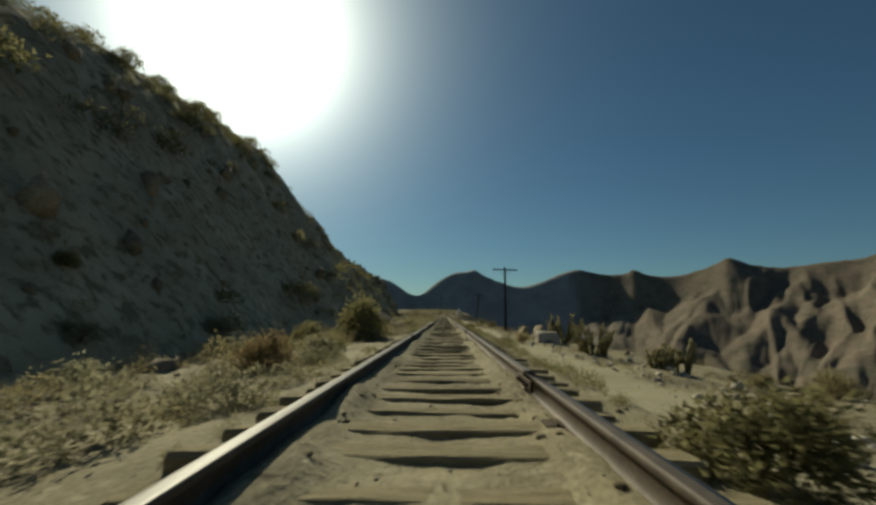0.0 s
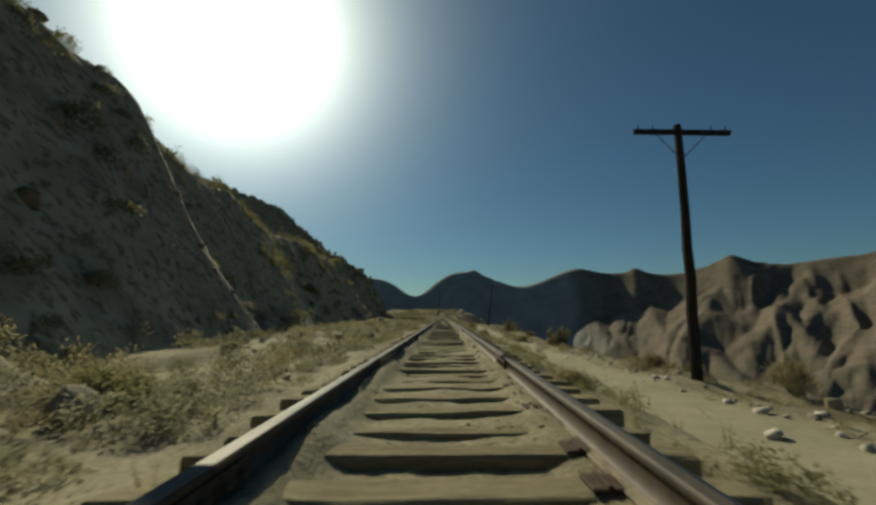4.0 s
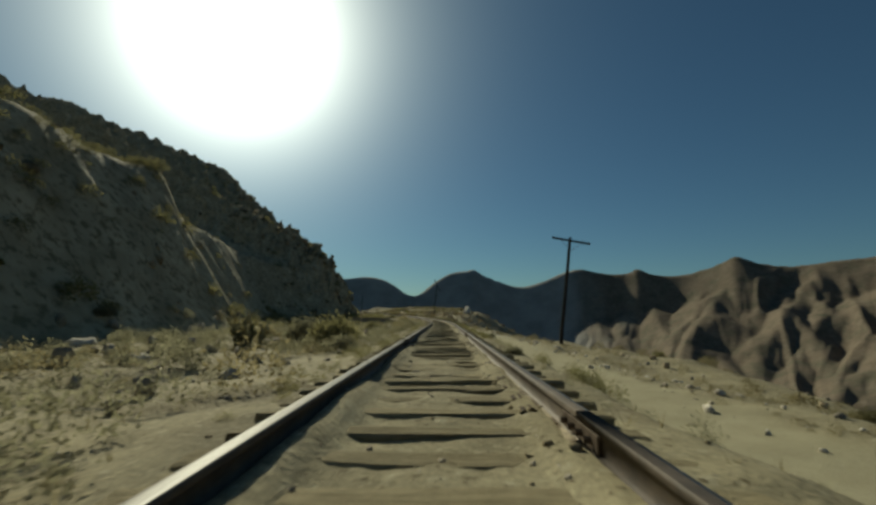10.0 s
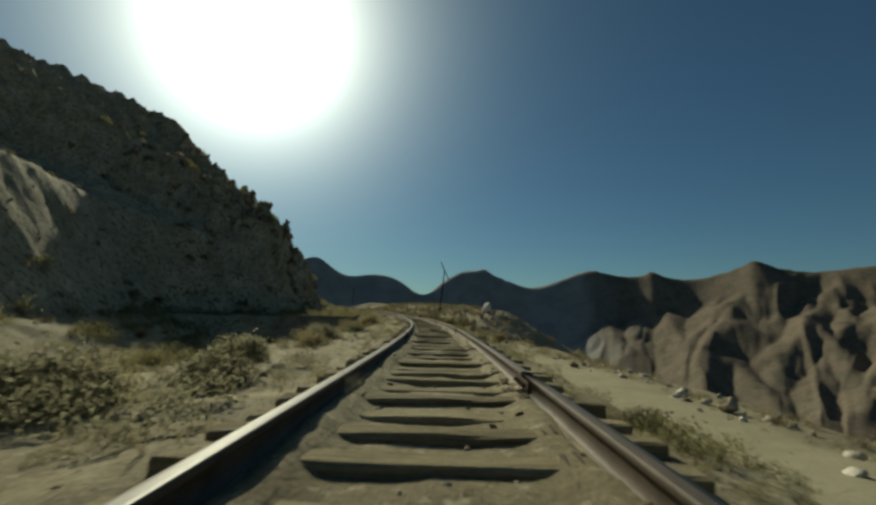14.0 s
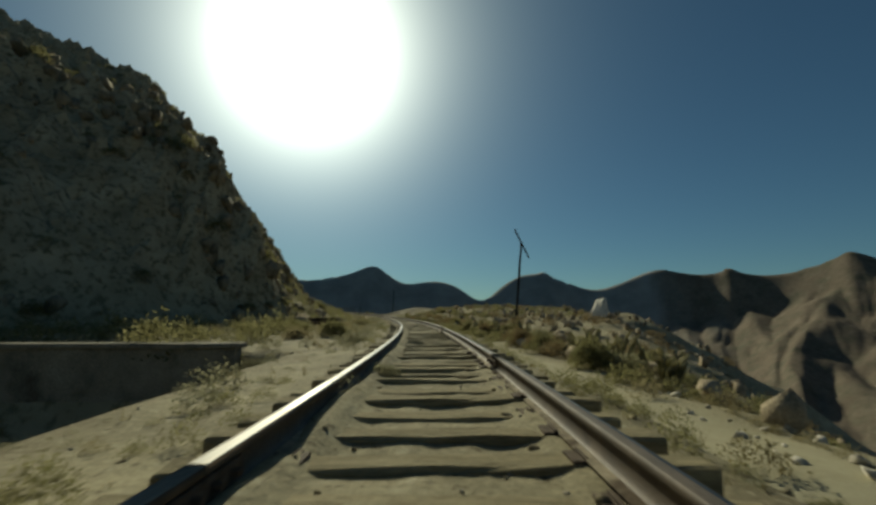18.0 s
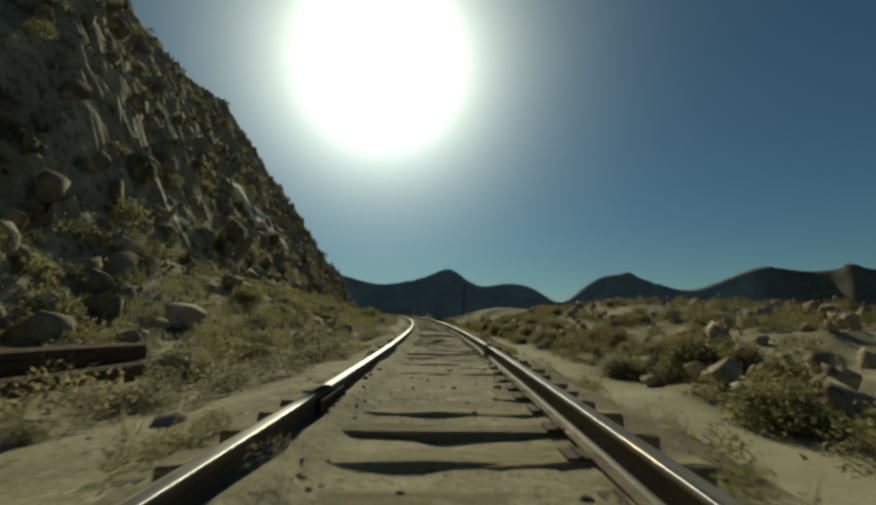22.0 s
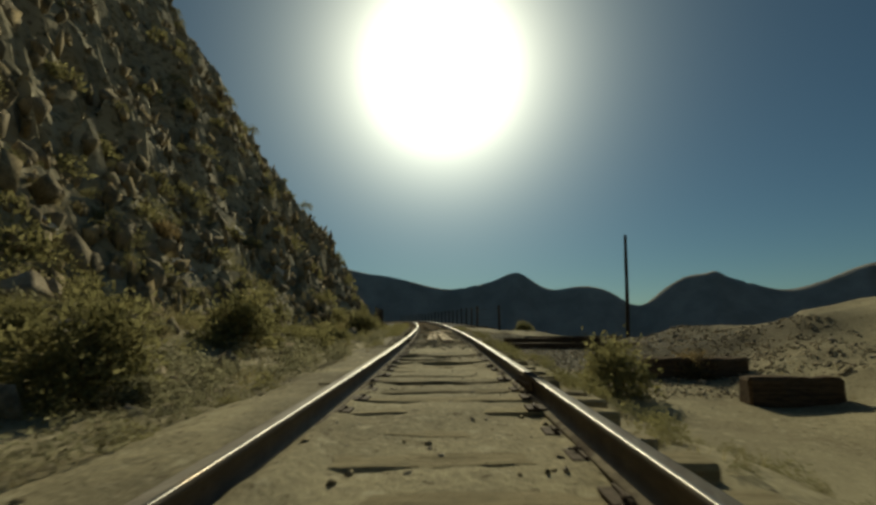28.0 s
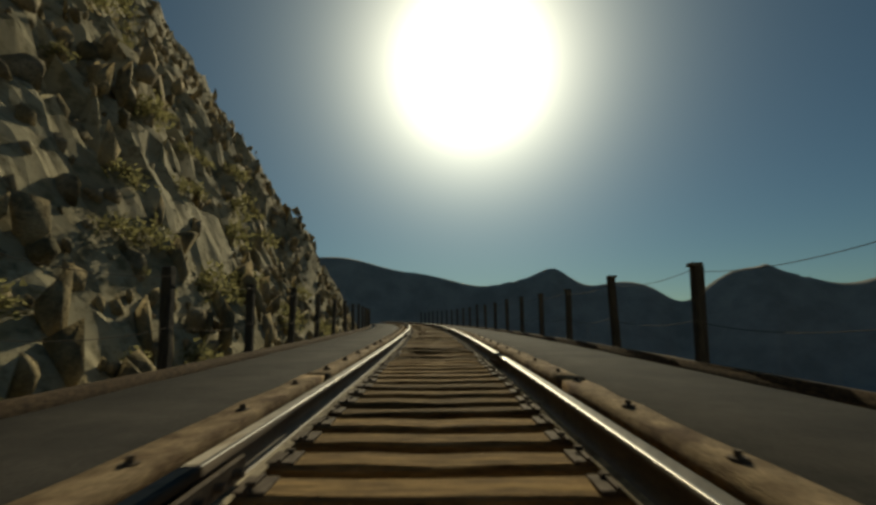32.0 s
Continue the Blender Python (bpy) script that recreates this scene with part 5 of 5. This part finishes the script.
n = 520
b_s = nr.uniform(0, 117, n)
b_u = -np.interp(b_s, *zip(*TOE)) - np.interp(b_s, *zip(*CLIFF)) / np.interp(b_s, *zip(*STEEP)) - 1.0 - nr.normal(0, 1.9, n)
brush("crest_brush", "dark olive brush along the top of the slope", M_LEAF[0], (b_s, b_u, .5 + 1.1 * nr.rand(n) ** 1.5), 640, 120, (.09, .03))

n = 800
b_s, b_u = nr.uniform(56, 119, n), -2.3 - 9.5 * nr.rand(n) ** 1.1
keep = fbm(b_s * .35, b_u * .4, 2, 150) > .42
b_s, b_u = b_s[keep], b_u[keep]
brush("flat_brush", "grey-green scrub over the sandy flat", M_LEAF[2], (b_s, b_u, .25 + .75 * nr.rand(len(b_s)) ** 1.5), 650, 140, (.08, .024))

# dry grass over the flats
n = 5200
gs0, gu0 = nr.uniform(0, 268, n), np.where(nr.rand(n) < .55, -1.3 - 9 * nr.rand(n) ** 1.3, np.where(nr.rand(n) < .4, 1.3 + .7 * nr.rand(n), 5.0 + 3.5 * nr.rand(n)))
hx, hy, hz = at(gs0, gu0, ground_height(gs0, gu0))
vs, fs, c = [], [], 0
for i in range(n):
    k = 5
    a = nr.uniform(0, 6.283, k)
    tall = nr.uniform(.05, .2) * nr.uniform(.6, 1, k)
    base = np.array([hx[i], hy[i], hz[i] - .01]) + np.stack([nr.normal(0, .03, k), nr.normal(0, .03, k), np.zeros(k)], -1)
    tip = base + np.stack([np.cos(a) * tall * .6, np.sin(a) * tall * .6, tall], -1)
    side = np.stack([-np.sin(a), np.cos(a), np.zeros(k)], -1) * .006
    vs.append(np.stack([base - side, base + side, tip], 1).reshape(-1, 3))
    fs.append(np.arange(k * 3).reshape(-1, 3) + c)
    c += k * 3
tagged(new("dry_grass", soup("dry_grass", np.concatenate(vs), np.concatenate(fs), M_LEAF[1])), "short dry grass tufts on the sand", "grass", kind="stuff")


# ---- timbers, boards and scraps ----
def timber(s, u, length, width, height, turn, mat=M_TIMBER, label="old dark timber lying on the ground", name="timber", dz=None, lean=0.0, seed=0, group=""):
    r = random.Random(seed + int(s * 10))
    bm = bmesh.new()
    box(bm, (width, length, height), pose(0, 0, height / 2), bevel=min(width, height) * .1, cuts=6, jitter=min(width, height) * .05, rnd=r)
    ob = part(name, bm, mat)
    ob.matrix_world = stand(s, u, dz, turn, lean, 1.0, .03 if dz is None else 0)
    return tagged(ob, label, name.replace("_", " "), group)


for k in range(9):       # old timbers piled along the foot of the slope
    row, deep = k // 5, k % 5
    lies = float(ground_height(190, -5.6)) + row * .27 - .02
    timber(190.2 - deep * .35 + row * .2, -4.75 - deep * .46 - row * .22, 9.2 - deep * .5 - row * .6, .4, .27, rnd.uniform(-1.2, 1.2), label="long dark timber in a pile beside the sand", dz=lies, seed=k, group="piled timbers")
timber(245.6, 5.45, 1.35, .4, .46, 84, label="stacked dark square timber beside the track")
timber(247.9, 5.2, 2.0, .4, .46, 80, label="stacked dark square timber beside the track")
timber(254.0, 5.6, 6.4, .5, .3, 84)
timber(256.2, 4.4, 3.6, .25, .24, 74)
timber(258.6, 6.0, 4.2, .24, .2, 84)
timber(126, -7.0, 2.0, .22, .06, 70, M_BOARD, "weathered grey board lying in the brush", "board", lean=-8)
timber(269.6, 3.3, 1.3, .2, .1, 68, M_TIMBER, "broken timber at the bridge end")
timber(270.3, 3.9, 1.3, .24, .06, 62, M_BOARD, "weathered board at the bridge end", "board")


def stick(s, u, height, lean, turn, label):
    bm = bmesh.new()
    tube(bm, (0, 0, -.15), (0, math.tan(radians(lean)) * height * .5, height * .5), .05, .045, 7)
    tube(bm, (0, math.tan(radians(lean)) * height * .5, height * .5), (.02, math.tan(radians(lean)) * height, height), .045, .035, 7)
    ob = part("stake", bm, M_BOARD)
    ob.matrix_world = stand(s, u, None, turn)
    tagged(ob, label, "stake")


stick(118.6, -5.7, .95, 4, 80, "pale weathered wooden stake in the brush")
stick(128.0, -4.7, .75, 25, 100, "pale wooden stake leaning in the sand")

# culvert wall at the end of the dip
wall_thing = empty("culvert_wall", stand(164.6, -8.0, -.3))
tagged(wall_thing, "low weathered concrete culvert wall across a dip", "wall")
bm = bmesh.new()
box(bm, (7.0, .35, 3.0), pose(0, 0, -1.5), bevel=.03, cuts=8, jitter=.012)
part("wall_face", bm, M_CONCRETE, wall_thing)
bm = bmesh.new()
box(bm, (7.2, .55, .12), pose(0, -.02, .05), bevel=.025, cuts=8, jitter=.01)
part("coping", bm, M_CONCRETE, wall_thing, "pale concrete coping")


# boards laid between the rails, the far ones splintered
def plank(s0, s1, u, width, thick, dz, seed, label, splinter=0.0):
    r = random.Random(seed)
    thing = empty("plank", stand((s0 + s1) / 2, u, dz))
    thing.matrix_world = thing.matrix_world @ pose(0, 0, 0, slope(s0), 0, r.uniform(-1.2, 1.2))
    tagged(thing, label, "plank", "boards between the rails")
    if not splinter:
        bm = bmesh.new()
        box(bm, (width, s1 - s0, thick), pose(0, 0, thick / 2), bevel=.008, cuts=9, jitter=.006, rnd=r)
        board = part("board", bm, M_BOARD, thing)
        for k in range(5):
            bm = bmesh.new()
            tube(bm, (r.uniform(-.35, .35) * width, (k / 4 - .5) * (s1 - s0) * .9, thick - .005), (0.0, (k / 4 - .5) * (s1 - s0) * .9, thick + .006), .014, .012, 6)
            part("nail_head", bm, M_PLATE, board)
        bm = bmesh.new()
        for k in range(4):
            x = r.uniform(-.4, .4) * width
            box(bm, (.008, (s1 - s0) * r.uniform(.15, .4), .004), pose(x, r.uniform(-.3, .3) * (s1 - s0), thick + .003), jitter=.001)
        part("split", bm, M_TIMBER, board, "dark crack along the grain")
    else:
        n = int(width / .045)
        for k in range(n):
            bm = bmesh.new()
            ln = (s1 - s0) * r.uniform(.55, 1.05)
            x = (k + .5) / n * width - width / 2
            box(bm, (.05, ln, thick * r.uniform(.5, 1.1)), pose(x, r.uniform(-.2, .2), thick * .4 + r.uniform(0, .03), r.uniform(-1.5, 1.5), r.uniform(-12, 12), r.uniform(-4, 4) * splinter),
                bevel=.006, cuts=4, jitter=.008, rnd=r)
            part("splinter", bm, M_BOARD, thing)


plank(250.6, 254.8, -.15, .26, .075, -.185, 1, "wide weathered board between the rails")
plank(250.0, 255.0, .18, .28, .085, -.185, 2, "wide cracked weathered board between the rails")
plank(254.9, 257.0, .06, .42, .09, -.18, 3, "split weathered board end", .6)
plank(256.2, 258.6, .32, .70, .09, -.185, 4, "splintered weathered board between the rails", 1.6)
for k in range(46):
    s0, u0 = rnd.uniform(249, 260), rnd.uniform(-.65, .68)
    bm = bmesh.new()
    ln = rnd.uniform(.12, .45)
    box(bm, (rnd.uniform(.012, .035), ln, rnd.uniform(.006, .02)), pose(0, 0, .012), jitter=.003)
    ob = part("wood_chip", bm, M_BOARD)
    ob.matrix_world = stand(s0, u0, None, rnd.uniform(0, 360), rnd.uniform(-10, 10))
    tagged(ob, "pale splinter of weathered wood on the ballast", "wood chip", "wood splinters")


for k in range(70):
    bm = bmesh.new()
    box(bm, (rnd.uniform(.01, .03), rnd.uniform(.1, .4), rnd.uniform(.006, .02)), pose(0, 0, .012), jitter=.003)
    ob = part("wood_chip", bm, M_CURB)
    ob.matrix_world = stand(rnd.uniform(255.2, 259.5), rnd.uniform(-.68, .1), None, rnd.gauss(20, 50), rnd.uniform(-10, 10))
    tagged(ob, "brown splinter of rotten wood on the ballast", "wood chip", "wood splinters")


# ---- the trestle ----
def along(name, s0, s1, u0, u1, z0, z1, mat, step=1.0, rough=.0):
    """A bar or slab that follows the track, closed at its ends."""
    ss = np.linspace(s0, s1, max(2, int((s1 - s0) / step) + 1))
    corner = [(u0, z0), (u1, z0), (u1, z1), (u0, z1)]
    verts, faces = [], []
    r = np.random.RandomState(int(s0 * 7 + abs(u0) * 13))
    for s in ss:
        for u, z in corner:
            verts.append(at(s, u + r.uniform(-1, 1) * rough, z + r.uniform(-1, 1) * rough))
    for i in range(len(ss) - 1):
        for j in range(4):
            a, b = i * 4 + j, i * 4 + (j + 1) % 4
            faces.append((a, a + 4, b + 4, b))
    faces += [(0, 1, 2, 3), tuple(len(verts) - 4 + j for j in (3, 2, 1, 0))]
    return soup(name, verts, faces, mat)


BRIDGE_END = 336.0
bridge = empty("trestle_bridge")
tagged(bridge, "curved wooden railway trestle with tarred walkways", "bridge", kind="structure")
for side in (-1, 1):
    a, b = sorted((side * 1.30, side * 3.12))
    child("walkway", along("walkway", DECK_AT, BRIDGE_END, a, b, -.34, -.235, M_DECK, .5, .006), bridge, label="dark tarred gravel walkway")
    a, b = sorted((side * 3.52, side * 3.64))
    child("edge_beam", along("edge_beam", DECK_AT, BRIDGE_END, a, b, -.45, -.2, M_TIMBER, .6, .006), bridge, label="dark edge timber")
    a, b = sorted((side * .55, side * .85))
    child("stringer", along("stringer", DECK_AT, BRIDGE_END, a, b, -.85, -.34, M_TIMBER, .8, .008), bridge, label="heavy timber stringer")
    s0 = BRIDGE_AT + .3
    while s0 < BRIDGE_END - 4:
        ln = rnd.uniform(4.2, 5.4)
        a, b = sorted((side * 1.06, side * 1.27))
        guard = child("guard_timber", along("guard_timber", s0, s0 + ln - .03, a, b, -.19, -.085 + rnd.uniform(-.012, .012), M_CURB, .35, .008), bridge,
                      label="weathered guard timber beside the rail")
        s1 = s0 + .5
        while s1 < s0 + ln:
            bm = bmesh.new()
            tube(bm, (0, 0, -.01), (0, 0, .035), .02, .018, 6)
            tube(bm, (0, 0, -.008), (0, 0, .008), .04, .04, 8)
            bolt = part("bolt", bm, M_PLATE, guard)
            bolt.matrix_basis = Matrix.Translation(at(s1, side * 1.165, -.085))
            s1 += 1.05
        s0 += ln

for side in (-1, 1):
    posts, s0 = [], BRIDGE_AT - 1.0
    while s0 < BRIDGE_END:
        u0 = side * (4.8 if s0 < BRIDGE_AT else 3.68)
        top = 1.15 + rnd.uniform(-.06, .06)
        foot = -.5 if s0 > BRIDGE_AT else float(ground_height(s0, u0)) - .1
        thing = empty("fence_post", stand(s0, u0, foot))
        tagged(thing, "weathered square wooden fence post at the trestle edge", "fence post", "trestle fence posts")
        bm = bmesh.new()
        box(bm, (.14, .14, top - foot), pose(0, 0, (top - foot) / 2, rnd.uniform(-1.5, 1.5), rnd.uniform(-2, 2)), bevel=.012, cuts=4, jitter=.004)
        part("post", bm, M_POST, thing)
        if rnd.random() < .8:
            bm = bmesh.new()
            box(bm, (.165, .165, .05), pose(0, 0, top - foot + .01), bevel=.01, jitter=.004)
            part("post_cap", bm, M_POST, thing)
        posts.append((s0, u0))
        s0 += (2.5 if s0 < BRIDGE_AT else 3.0) * rnd.uniform(.97, 1.03)
    fence = empty("wire_fence")
    tagged(fence, "thin rusted wires strung between fence posts", "wire fence", kind="structure")
    for level in (1.05, .35):
        for (sa, ua), (sb, ub) in zip(posts, posts[1:]):
            bm = bmesh.new()
            pts = []
            for i in range(9):
                f = i / 8
                pts.append(Vector(at(sa + (sb - sa) * f, ua + (ub - ua) * f - side * .08, level - .10 * 4 * f * (1 - f))))
            for p, q in zip(pts, pts[1:]):
                tube(bm, p, q, .0045, .0045, 5, False)
            part("wire", bm, M_WIRE, fence)
